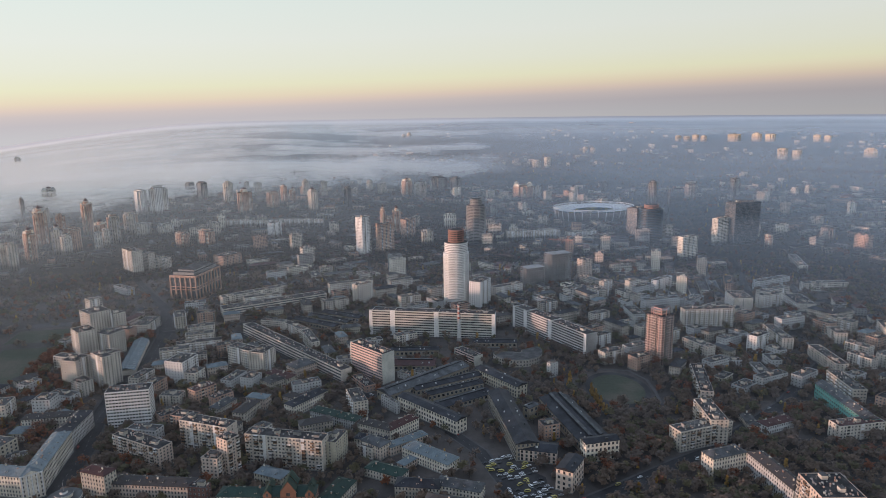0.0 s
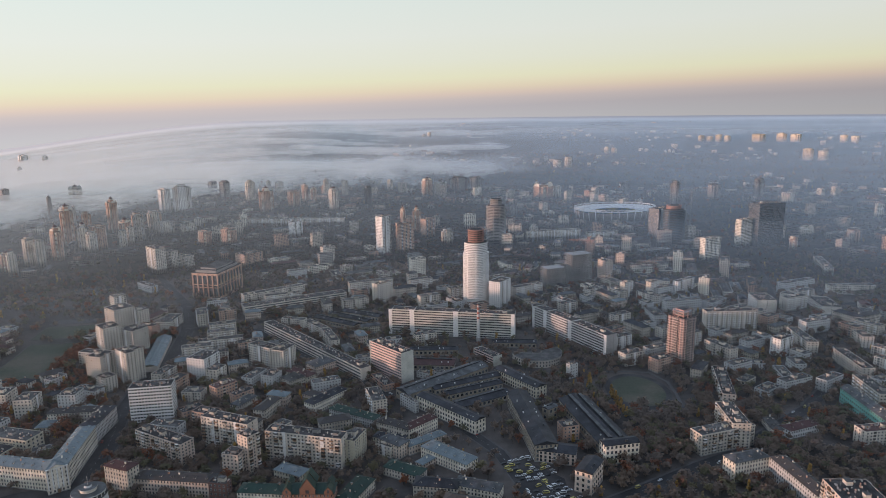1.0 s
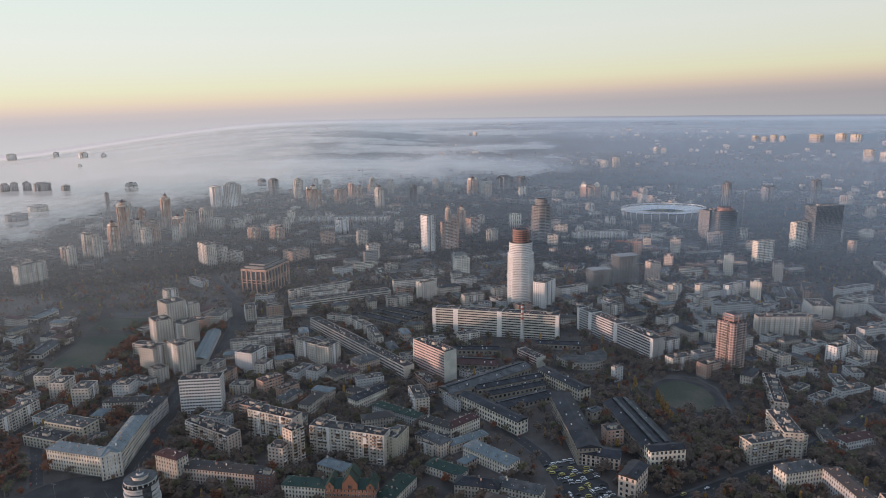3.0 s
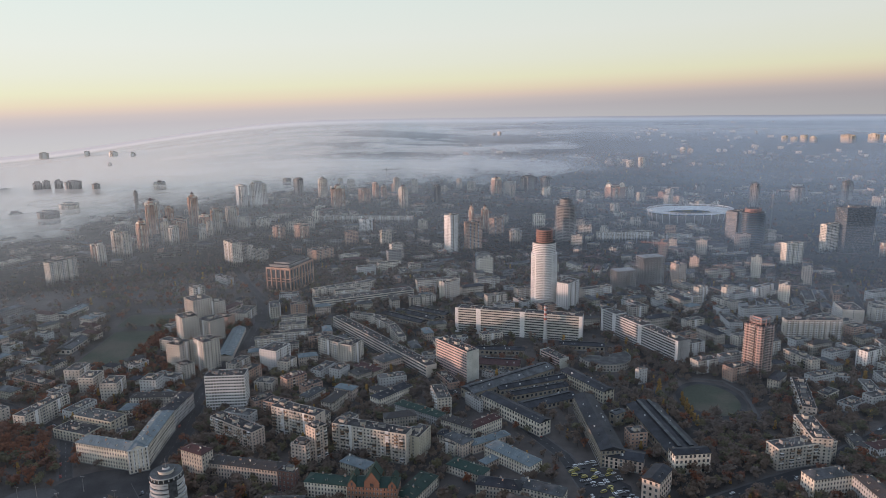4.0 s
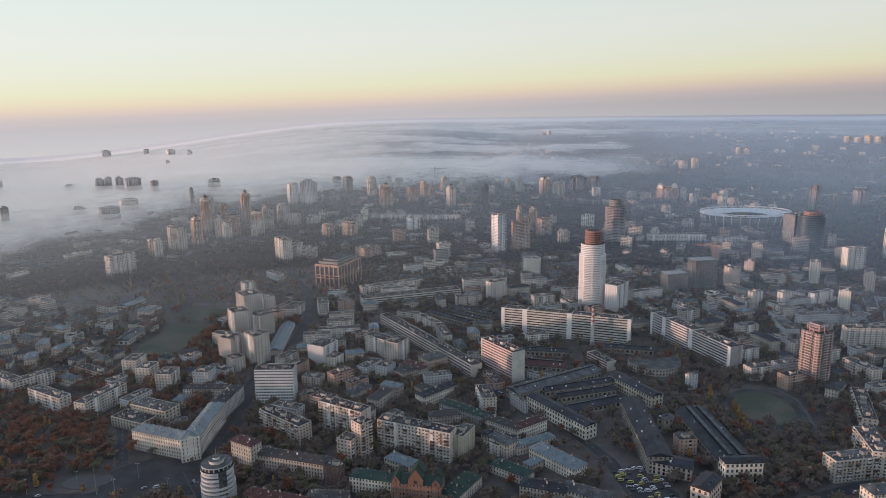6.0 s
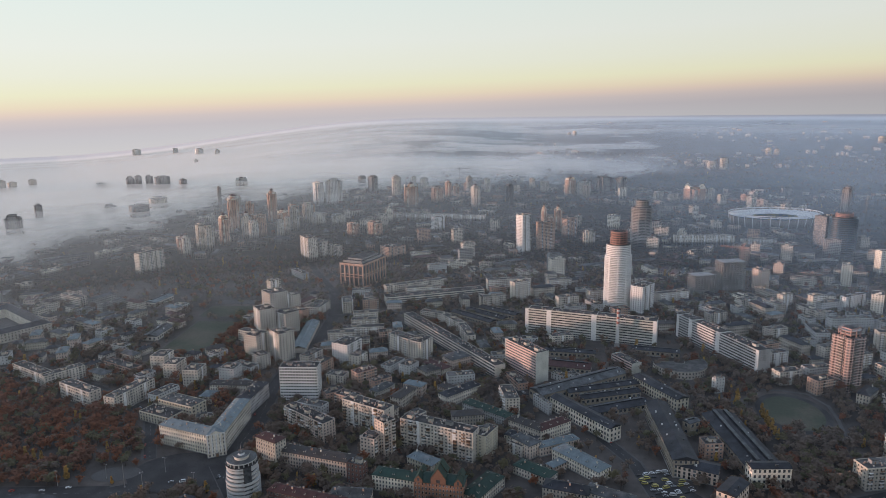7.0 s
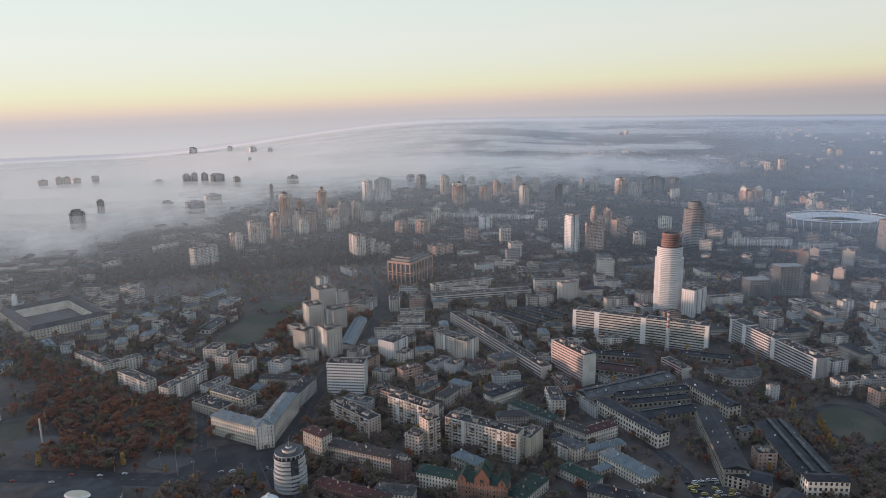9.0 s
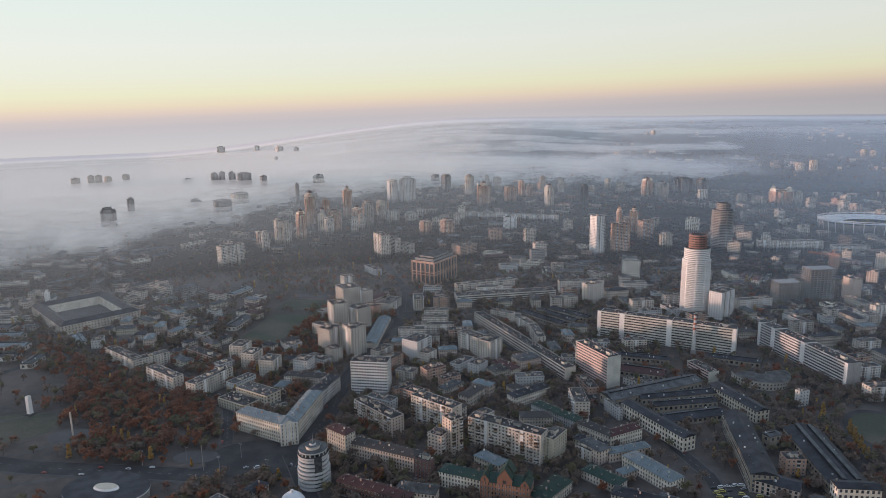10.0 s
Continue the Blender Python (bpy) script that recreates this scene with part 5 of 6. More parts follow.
def red_tower(x, y, w, h, yaw):
    """Red brick tower in raw state: round-cornered bays, deep balconies on every storey, an open frame on top."""
    root = thing("residential_tower", pose(x, y, 0, 0, 0, yaw), "red brick residential tower with an unfinished top", "tower block")
    claim(x, y, w, w, yaw)
    a = w / 2
    top = h - 9
    s = Shape()
    s.box(-a * .7, -a * .7, -.5, a * .7, a * .7, top, "brick", "flat")
    for sx in (-1, 1):
        for sy in (-1, 1):
            s.drum(sx * a * .6, sy * a * .6, -.5, top, a * .38, a * .38, "redbrick", 8, "flat")
    part("wall", s, root)
    n = 20
    sh = top / n
    row, bal = Shape(), Shape()
    for sg in (-1, 1):
        for c in (-.12, .12):
            row.box(c * a - 1.0, sg * a * .7 - .08, 0, c * a + 1.0, sg * a * .7 + .08, 2.0, "glass")
            row.box(sg * a * .7 - .08, c * a - 1.0, 0, sg * a * .7 + .08, c * a + 1.0, 2.0, "glass")
        bal.box(-a * .3, min(sg * a * .7, sg * a * 1.02), 0, a * .3, max(sg * a * .7, sg * a * 1.02), .35, "concrete", bottom=True)
        bal.box(min(sg * a * .7, sg * a * 1.02), -a * .3, 0, max(sg * a * .7, sg * a * 1.02), a * .3, .35, "concrete", bottom=True)
        bal.box(-a * .3, min(sg * a * .98, sg * a * 1.02), .35, a * .3, max(sg * a * .98, sg * a * 1.02), 1.2, "pinkpanel", bottom=True)
        bal.box(min(sg * a * .98, sg * a * 1.02), -a * .3, .35, max(sg * a * .98, sg * a * 1.02), a * .3, 1.2, "pinkpanel", bottom=True)
        for sy in (-1, 1):
            cx, cy, q = sg * a * .6, sy * a * .6, a * .39
            for k in range(8):           # a window in each face of the corner bays
                t0, t1 = 2 * math.pi * (k + .24) / 8, 2 * math.pi * (k + .76) / 8
                p = [(cx + q * .97 * math.cos(t), cy + q * .97 * math.sin(t)) for t in (t0, t1)]
                row.poly([(*p[0], .1), (*p[1], .1), (*p[1], 1.8), (*p[0], 1.8)], "glass")
            bal.drum(cx, cy, -.2, .15, a * .42, a * .42, "pinkstucco", 8)
    rm, bm = row.mesh("window_row"), bal.mesh("balcony_row")
    for k in range(n):
        part("glazing", rm, root, at=pose(0, 0, k * sh + 1.0), kind="stuff")
        part("balcony_tier", bm, root, at=pose(0, 0, k * sh + .3), kind="stuff")
    s = Shape()
    s.box(-a * .45, -a * .45, top, a * .45, a * .45, h - 1, "redbrick", "flat")
    for z in (top + 3.2, top + 6.2):
        s.drum(0, 0, z, z + .4, a * .86, a * .86, "concrete", 12)
    for k in range(12):
        ang = (k + .5) * math.pi / 6
        s.box(a * .8 * math.cos(ang) - .4, a * .8 * math.sin(ang) - .4, top, a * .8 * math.cos(ang) + .4, a * .8 * math.sin(ang) + .4, top + (7.5 if k % 3 else 5), "redpaint")
    part("head", s, root, "raw red steel and brick head")
    return root


red_tower(251, 760, 25, 69, 35)


def stadium(x, y, r, squash, yaw):
    root = thing("stadium", pose(x, y, 0, 0, 0, yaw), "oval stadium with a white translucent roof ring", "stadium")
    claim(x, y, 2 * r, 2 * r * squash, yaw)
    n = 64

    def loop(k, z):
        return [(k * r * math.cos(2 * math.pi * i / n), k * r * squash * math.sin(2 * math.pi * i / n), z) for i in range(n)]

    s = Shape()
    s.ring(loop(.9, -.5), loop(.96, 21), "concrete")
    part("outer_wall", s, root, "pale outer wall")
    s = Shape()
    s.ring(loop(.92, 19), loop(.45, 3), "seats")
    part("stands", s, root, "blue and yellow seats")
    s = Shape()
    s.poly(loop(.45, 3.0), "lawn")
    part("pitch", s, root)
    s = Shape()
    s.ring(loop(.99, 25), loop(.5, 20), "membrane")
    s.ring(loop(.5, 19.4), loop(.99, 24.4), "membrane")
    part("roof", s, root, "white membrane roof")
    s = Shape()
    s.ring(loop(1.0, 29), loop(1.0, 30.4), "white")
    s.ring(loop(.985, 30.4), loop(.985, 29), "white")
    part("ring_beam", s, root, "white steel ring beam")
    mast = Shape()
    mast.ring([(-.7, -.7, 0), (.7, -.7, 0), (.7, .7, 0), (-.7, .7, 0)], [(r * .05 - .6, -.6, 30), (r * .05 + .6, -.6, 30), (r * .05 + .6, .6, 30), (r * .05 - .6, .6, 30)], "white")
    mm = mast.mesh("mast")
    rib = Shape()
    rib.ring([(0, -.5, 29.5), (0, .5, 29.5), (0, .5, 30.3), (0, -.5, 30.3)], [(-r * .4, -.4, 19.2), (-r * .4, .4, 19.2), (-r * .4, .4, 20.0), (-r * .4, -.4, 20.0)], "white")
    rm = rib.mesh("roof_rib")
    for i in range(0, n, 2):
        a = 2 * math.pi * i / n
        turn = math.degrees(math.atan2(squash * math.sin(a), math.cos(a)))
        part("mast", mm, root, at=pose(r * .95 * math.cos(a), r * squash * .95 * math.sin(a), 0, 0, 0, turn))
        part("roof_rib", rm, root, at=pose(r * math.cos(a), r * squash * math.sin(a), 0, 0, 0, turn))
    return root


stadium(406, 1830, 112, .72, 12)


def round_corner_tower(x, y, r, h):
    root = thing("rotunda", pose(x, y, 0, 0, 0, 48), "white rounded corner building with stacked ring balconies", "building")
    claim(x, y, 2 * r, 2 * r, 0)
    s = Shape()
    s.drum(0, 0, -.5, h, r * .9, r * .9, "glass", 32, "flat")
    s.box(-3, -r - .3, 0, 3, -r * .5, h + 2, "glass", "flat")
    part("core", s, root, "dark glazed core")
    b = Shape()
    b.drum(0, 0, 0, 2.05, r, r, "pale", 40, "pale")
    me = b.mesh("balcony_band")
    n = 8
    for k in range(n):
        q = 1.06 if k < 5 else (1.0 if k < 7 else .95)
        part("balcony_band", me, root, at=pose(0, 0, .6 + k * h / n) @ Matrix.Diagonal((q, q, 1, 1)))
    s = Shape()
    s.drum(0, 0, h, h + 1.6, r * .99, r * .99, "pale", 40, "flatgrey")
    s.drum(0, 0, h + 1.6, h + 4.4, r * .84, r * .84, "glass", 36, "flat")
    for k in range(18):
        a = 2 * math.pi * k / 18
        cx, cy = r * .86 * math.cos(a), r * .86 * math.sin(a)
        s.box(cx - .35, cy - .35, h + 1.6, cx + .35, cy + .35, h + 4.4, "pale")
    s.drum(0, 0, h + 4.4, h + 5.3, r * .93, r * .93, "pale", 40, "metal")
    s.drum(0, 0, h + 5.3, h + 7.6, r * .45, r * .45, "panel", 24, "flatgrey")
    s.drum(0, 0, h + 7.6, h + 8.1, r * .5, r * .5, "pale", 24, "metal")
    s.drum(0, 0, h + 8.1, h + 9.4, r * .22, r * .18, "pale", 20, "metal")
    part("head", s, root, "stepped round penthouse")
    s = Shape()
    s.box(-.15, -.15, h + 8.5, .15, .15, h + 16, "concrete")
    part("aerial", s, root)
    return root


round_corner_tower(-273, 436, 12.5, 27)


def brick_chimney(x, y, h):
    root = thing("factory_chimney", pose(x, y, 0), "tall tapering factory chimney with a reddish cap", "chimney")
    claim(x, y, 8, 8, 0)
    s = Shape()
    s.drum(0, 0, -.5, 5, 3.4, 3.0, "concrete", 20)
    s.drum(0, 0, 5, h * .62, 2.3, 1.95, "pale", 20)
    part("shaft", s, root)
    z = h * .62
    for k in range(6):
        s = Shape()
        s.drum(0, 0, z, z + h * .38 / 6, 1.95 - k * .05, 1.9 - k * .05, "chimneyred" if k % 2 == 0 else "pale", 20)
        part("shaft_band", s, root, "red-painted band" if k % 2 == 0 else "whitewashed band")
        z += h * .38 / 6
    s = Shape()
    s.drum(0, 0, h - .3, h + .7, 2.05, 2.05, "chimneyred", 20, "flat")
    part("cap", s, root, "red-painted cap")
    return root


brick_chimney(17, 842, 49)


def domed_hall(x, y, r):
    root = thing("domed_building", pose(x, y, 0), "white round building with a ribbed dome", "building")
    claim(x, y, 2 * r, 2 * r, 0)
    s = Shape()
    s.drum(0, 0, -.5, 9, r, r, "white", 32, "flatgrey")
    part("wall", s, root)
    s = Shape()
    q = [(r * .9, 9), (r * .84, 11.5), (r * .66, 14.5), (r * .4, 16.8), (r * .15, 17.8)]
    for (r0, z0), (r1, z1) in zip(q, q[1:]):
        s.drum(0, 0, z0, z1, r0, r1, "membrane", 32)
    s.drum(0, 0, 17.8, 20, r * .13, r * .1, "white", 12)
    part("dome", s, root, "pale ribbed dome")
    return root


domed_hall(-267, 394, 11)


def flat_rotunda(x, y, r, h):
    root = thing("round_hall", pose(x, y, 0, 0, 0, 10), "low round hall with a dark roof and an oval roof light", "building")
    claim(x, y, 2 * r, 1.5 * r, 10)
    s = Shape()
    s.drum(0, 0, -.5, h, r, r, "concrete", 40, "darkmetal", .7)
    s.drum(0, 0, h, h + 1, r * 1.03, r * 1.03, "white", 40, "darkmetal", .7)
    part("wall", s, root)
    s = Shape()
    s.drum(0, 0, h + 1, h + 2.6, r * .32, r * .28, "white", 28, "yellow", .5)
    part("roof_light", s, root, "pale oval roof light")
    return root


flat_rotunda(-420, 366, 34, 7)


def pillar(x, y, w, h, name, label):
    root = thing(name, pose(x, y, 0), label, "monument")
    claim(x, y, 6, 6, 0)
    s = Shape()
    s.box(-w, -w, -.3, w, w, 1.4, "paving")
    part("plinth", s, root)
    s = Shape()
    a, b = w / 2, w * .46
    s.ring([(-a, -a, 1.4), (a, -a, 1.4), (a, a, 1.4), (-a, a, 1.4)], [(-b, -b, h), (b, -b, h), (b, b, h), (-b, b, h)], "white" if w > 3 else "panel")
    s.poly([(-b, -b, h), (b, -b, h), (b, b, h), (-b, b, h)], "panel")
    part("shaft", s, root)


pillar(-530, 433, 1.2, 26, "obelisk", "slender grey obelisk on a round plaza")
pillar(-614, 457, 4.2, 20, "stele", "broad white stele standing on a lawn")


def lamp_mast(x, y, h, arms):
    root = thing("lamp_mast", pose(x, y, 0), "tall slender grey lighting mast on the square" if arms else "bare white flagpole on the square", "mast", "masts round the square")
    s = Shape()
    s.drum(0, 0, -.2, 1.0, .5, .45, "concrete", 10)
    s.drum(0, 0, 1.0, h, .2, .1, "concrete", 10)
    part("pole", s, root)
    if arms:
        for k in range(arms):
            s = Shape()
            s.box(0, -.06, 0, 1.5, .06, .12, "concrete", bottom=True)
            s.box(1.1, -.2, -.18, 1.8, .2, 0, "frame", bottom=True)
            part("lamp_arm", s, root, at=pose(0, 0, h - .6, 0, 0, 360 * k / arms))


for mx, my, mh, arms in ((-352, 418, 20, 4), (-374, 424, 24, 0), (-318, 436, 14, 2), (-398, 432, 14, 2), (-430, 414, 14, 2), (-356, 452, 14, 2)):
    lamp_mast(mx, my, mh, arms)


def courtyard_block(x, y, length, width, yaw, h, deep):
    """Four ranges with hipped roofs round a wide court."""
    root = thing("courtyard_block", pose(x, y, 0, 0, 0, yaw), "old weathered block of four ranges round a wide court", "building")
    claim(x, y, length, width, yaw)
    L, W = length / 2, width / 2

    def loop(o, z):
        return [(-L + o, -W + o, z), (L - o, -W + o, z), (L - o, W - o, z), (-L + o, W - o, z)]

    outer, inner, ridge = loop(0, h), loop(deep, h), loop(deep / 2, h + 5)
    low, lowin = loop(0, -.5), loop(deep, -.5)
    for k in range(4):
        j = (k + 1) % 4
        s = Shape()
        s.poly([low[k], low[j], outer[j], outer[k]], "beige")
        s.poly([lowin[j], lowin[k], inner[k], inner[j]], "cream")
        part("wall", s, root)
        s = Shape()
        s.poly([outer[k], outer[j], ridge[j], ridge[k]], "darkmetal" if k != 3 else "wood")
        s.poly([inner[j], inner[k], ridge[k], ridge[j]], "darkmetal")
        part("roof", s, root, "brown sheet roof" if k == 3 else "dark sheet roof")
        a, b = Vector(low[k]), Vector(low[j])
        run = (b - a).length
        d = (b - a) / run
        out = Vector((d.y, -d.x, 0))
        for storey in range(3):
            row = Shape()
            for m in range(int(run / 4.2)):
                c = a + d * (m + .7) * 4.2 + out * .06
                z = 2.2 + storey * 3.9
                row.poly([(c.x - d.x * .7, c.y - d.y * .7, z), (c.x + d.x * .7, c.y + d.y * .7, z), (c.x + d.x * .7, c.y + d.y * .7, z + 1.9), (c.x - d.x * .7, c.y - d.y * .7, z + 1.9)], "glass")
            part("window_row", row, root)
    s = Shape()
    s.poly(loop(deep, .1), "paving")
    part("court", s, root, "paved court")
    return root


courtyard_block(-835, 731, 145, 108, -26, 13, 17)


def church(x, y, yaw):
    root = thing("church", pose(x, y, 0, 0, 0, yaw), "small white church with a pointed bell tower", "church")
    claim(x, y, 26, 10, yaw)
    s = Shape()
    s.box(-3, -3, -.3, 3, 3, 20, "white")
    s.drum(0, 0, 20, 26, 2.4, 2.2, "white", 8)
    part("bell_tower", s, root)
    s = Shape()
    s.drum(0, 0, 26, 38, 2.6, .1, "darkmetal", 8)
    part("spire", s, root, "dark pointed spire")
    s = Shape()
    s.box(3, -5, -.3, 22, 5, 9, "white", "metal")
    s.poly([(3, -5.3, 9), (22, -5.3, 9), (22, 0, 13), (3, 0, 13)], "green")
    s.poly([(22, 5.3, 9), (3, 5.3, 9), (3, 0, 13), (22, 0, 13)], "green")
    s.poly([(22, -5, 9), (22, 5, 9), (22, 0, 13)], "white")
    part("nave", s, root)
    return root


church(-945, 760, 115)
SHEDS = [(-1028, 868, 64, 15, 72, 8), (-588, 762, 46, 20, 98, 7), (-686, 900, 44, 18, 88, 8), (-1070, 1146, 60, 20, 40, 8), (-815, 590, 52, 16, 20, 7), (-790, 560, 46, 14, 22, 6),
         (-850, 620, 36, 16, 22, 7), (-735, 560, 30, 14, 112, 7), (-748, 640, 38, 11, 148, 6), (-900, 640, 48, 18, 20, 7), (-930, 900, 40, 14, 20, 7), (-980, 960, 50, 16, 35, 7)]
for k, (x, y, l, w, yaw, h) in enumerate(SHEDS):
    building("hall", x, y, l, w, yaw, h, 700 + k, wall="panel", roof="bluemetal" if k % 2 == 0 else "metal", label="long low shed with a pale sheet roof" if k % 2 == 0 else "long low shed with a grey sheet roof")


def tower_crane(x, y, z, h, jib, yaw, mat="redpaint"):
    root = thing("tower_crane", pose(x, y, z, 0, 0, yaw), "slender tower crane on a building site", "crane")

    def lattice(s, p, q, w):
        p, q = Vector(p), Vector(q)
        n = max(2, int((q - p).length / (w * 1.6)))
        d = (q - p).normalized()
        u = d.orthogonal().normalized() * w / 2
        v = d.cross(u)
        for c in (u + v, u - v, -u + v, -u - v):
            a, b, e = p + c, q + c, d.orthogonal().normalized() * .16
            s.poly([a - e, a + e, b + e, b - e], mat)
            f = d.cross(e)
            s.poly([a - f, a + f, b + f, b - f], mat)
        for k in range(n):
            a, b = p + (q - p) * k / n, p + (q - p) * (k + 1) / n
            for c, e in ((u + v, u - v), (u - v, -u - v), (-u - v, -u + v), (-u + v, u + v)):
                g = d * .14
                s.poly([a + c - g, a + c + g, b + e + g, b + e - g], mat)

    s = Shape()
    lattice(s, (0, 0, 0), (0, 0, h), 1.8)
    part("mast", s, root)
    s = Shape()
    lattice(s, (-jib * .3, 0, h), (jib, 0, h), 1.4)
    part("jib", s, root)
    s = Shape()
    lattice(s, (0, 0, h), (0, 0, h + 7), 1.2)
    part("head", s, root)
    s = Shape()
    s.box(-jib * .3 - 1, -1, h - 2.5, -jib * .3 + 2.5, 1, h - .5, "concrete", bottom=True)
    part("counterweight", s, root)


tower_crane(215, 1165, 0, 68, 34, 160)
tower_crane(-470, 2140, 0, 104, 42, 20, "concrete")
tower_crane(500, 1500, 0, 110, 30, 70, "concrete")


def fan_hall(x, y, r0, r1, a0, a1, h):
    """A curved workshop with a flat grey roof."""
    root = thing("factory_hall", pose(x, y, 0), "curved workshop with a flat grey roof", "factory hall")
    n = 14
    an = [radians(a0 + (a1 - a0) * k / n) for k in range(n + 1)]
    outer = [(r1 * math.cos(a), r1 * math.sin(a)) for a in an]
    inner = [(r0 * math.cos(a), r0 * math.sin(a)) for a in reversed(an)]
    loop = outer + inner
    s = Shape()
    s.ring([(*p, -.5) for p in loop], [(*p, h) for p in loop], "panel")
    part("wall", s, root)
    s = Shape()
    s.poly([(*p, h) for p in outer + inner], "flatgrey")
    s.ring([(p[0] * 1.01, p[1] * 1.01, h - .4) for p in loop], [(p[0] * 1.01, p[1] * 1.01, h + .6) for p in loop], "concrete")
    part("roof", s, root)
    s = Shape()
    for k in range(n * 2):
        a = radians(a0 + (a1 - a0) * (k + .5) / (2 * n))
        c, q = math.cos(a), math.sin(a)
        p = Vector((r1 * c, r1 * q, 0)) * 1.006
        t = Vector((-q, c, 0)) * .8
        for z in (1.5, 5.5):
            s.poly([p - t + Vector((0, 0, z)), p + t + Vector((0, 0, z)), p + t + Vector((0, 0, z + 2)), p - t + Vector((0, 0, z + 2))], "glass")
    part("glazing", s, root, kind="stuff")
    m = (r0 + r1) / 2
    am = radians((a0 + a1) / 2)
    claim(x + m * math.cos(am), y + m * math.sin(am), 34, 34, 0)


fan_hall(86, 778, 6, 30, -170, 30, 9)

# ---- roads and open ground ----


def road(points, width, name="road", mat="asphalt", label="dark asphalt street", z=.06):
    s = Shape()
    for (x0, y0), (x1, y1) in zip(points, points[1:]):
        d = Vector((x1 - x0, y1 - y0)).normalized()
        nx, ny = -d.y * width / 2, d.x * width / 2
        x0, y0, x1, y1 = x0 - d.x * 3, y0 - d.y * 3, x1 + d.x * 3, y1 + d.y * 3
        s.poly([(x0 + nx, y0 + ny, z), (x0 - nx, y0 - ny, z), (x1 - nx, y1 - ny, z), (x1 + nx, y1 + ny, z)], mat)
        z += .004
        length = math.hypot(x1 - x0, y1 - y0)
        mark(ROADS, (x0 + x1) / 2, (y0 + y1) / 2, length / 2, width / 2, d.x, d.y)
        if mat == "asphalt":
            for sg in (-1, 1):      # raised pavement edge
                ax, ay = nx * sg * (1 + 3 / width), ny * sg * (1 + 3 / width)
                s.poly([(x0 + ax + nx * .09 * 2, y0 + ay + ny * .18, z + .15), (x0 + nx * sg, y0 + ny * sg, z + .15), (x1 + nx * sg, y1 + ny * sg, z + .15), (x1 + ax, y1 + ay, z + .15)], "paving")
            for k in range(int(length / 9)):
                t = (k + .5) * 9
                cx, cy = x0 + d.x * t, y0 + d.y * t
                s.poly([(cx + d.y * .1, cy - d.x * .1, z + .02), (cx + d.x * 3 + d.y * .1, cy + d.y * 3 - d.x * .1, z + .02), (cx + d.x * 3 - d.y * .1, cy + d.y * 3 + d.x * .1, z + .02), (cx - d.y * .1, cy + d.x * .1, z + .02)], "marking")
    structure(name, s, label)


STREETS = [
    ([(-300, 440), (-318, 500), (-327, 560), (-347, 622), (-362, 698), (-362, 782), (-386, 889), (-427, 996), (-498, 1096), (-577, 1215), (-700, 1450)], 17),
    ([(60, 440), (107, 471), (138, 490), (196, 528), (233, 549), (272, 582), (340, 640), (450, 760), (470, 1000), (560, 1300)], 12),
    ([(-17, 619), (29, 551), (44, 505), (60, 440), (40, 380)], 11),
    ([(-310, 470), (-377, 415), (-520, 380), (-760, 350)], 20),
    ([(-385, 470), (-440, 545), (-540, 592), (-640, 622), (-725, 612), (-760, 480)], 10),
    ([(-330, 900), (-286, 885), (-105, 690), (-17, 619)], 10),
    ([(-318, 470), (-250, 400), (-120, 372), (40, 380), (160, 400)], 13),
    ([(-386, 889), (-200, 960), (60, 930), (300, 960), (470, 1000), (800, 1010)], 11),
    ([(340, 640), (500, 650), (760, 640)], 10),
    ([(-427, 996), (-150, 1120), (200, 1140), (560, 1150)], 11),
]
for k, (pts, w) in enumerate(STREETS):
    road(pts, w, z=.06 + .03 * k)


def patch(x, y, a, b, yaw, mat, name, label, z=.05, n=28):
    s = Shape()
    s.poly([(a * math.cos(2 * math.pi * k / n), b * math.sin(2 * math.pi * k / n), 0) for k in range(n)], mat)
    structure(name, s, label, pose(x, y, z, 0, 0, yaw))
    mark(ROADS, x, y, a * .92, b * .92, math.cos(radians(yaw)), math.sin(radians(yaw)))


def pitch(x, y, width, length, yaw, mat, name, label):
    s = Shape()
    s.box(-width / 2, -length / 2, -.1, width / 2, length / 2, .06, mat)
    for sg in (-1, 1):               # worn touchlines and a kerb round the field
        s.box(sg * width / 2 - .5, -length / 2, .06, sg * width / 2 + .5, length / 2, .25, "paving")
        s.box(-width / 2 + .5, sg * length / 2 - .5, .06, width / 2 - .5, sg * length / 2 + .5, .25, "paving")
    structure(name, s, label, pose(x, y, 0, 0, 0, yaw))
    mark(ROADS, x, y, width / 2, length / 2, math.cos(radians(yaw)), math.sin(radians(yaw)))


patch(184, 684, 34, 46, 0, "asphalt", "running_track", "dark worn running track", .05)
patch(184, 684, 28, 39, 0, "lawn", "sports_field", "worn brown-green sports field", .08)
pitch(-528, 774, 66, 126, 10, "lawn", "sports_field", "worn green-brown sports lawn")
pitch(-555, 882, 70, 56, 10, "lawn", "sports_field", "worn green-brown sports lawn")
pitch(-565, 931, 70, 20, 10, "paving", "sports_court", "pale hard sports court")
patch(-345, 455, 42, 32, 20, "asphalt", "square", "wide asphalt square", .34)
patch(-395, 440, 20, 12, 20, "paving", "traffic_island", "paved traffic island with dry grass", .38)
patch(-535, 435, 21, 15, 20, "paving", "plaza", "round paved plaza", .05)
patch(62, 500, 20, 48, 22, "asphalt", "car_park", "crowded asphalt car park", .30, 4)
patch(-610, 425, 52, 34, 30, "lawn", "lawn", "worn park lawn", .045)



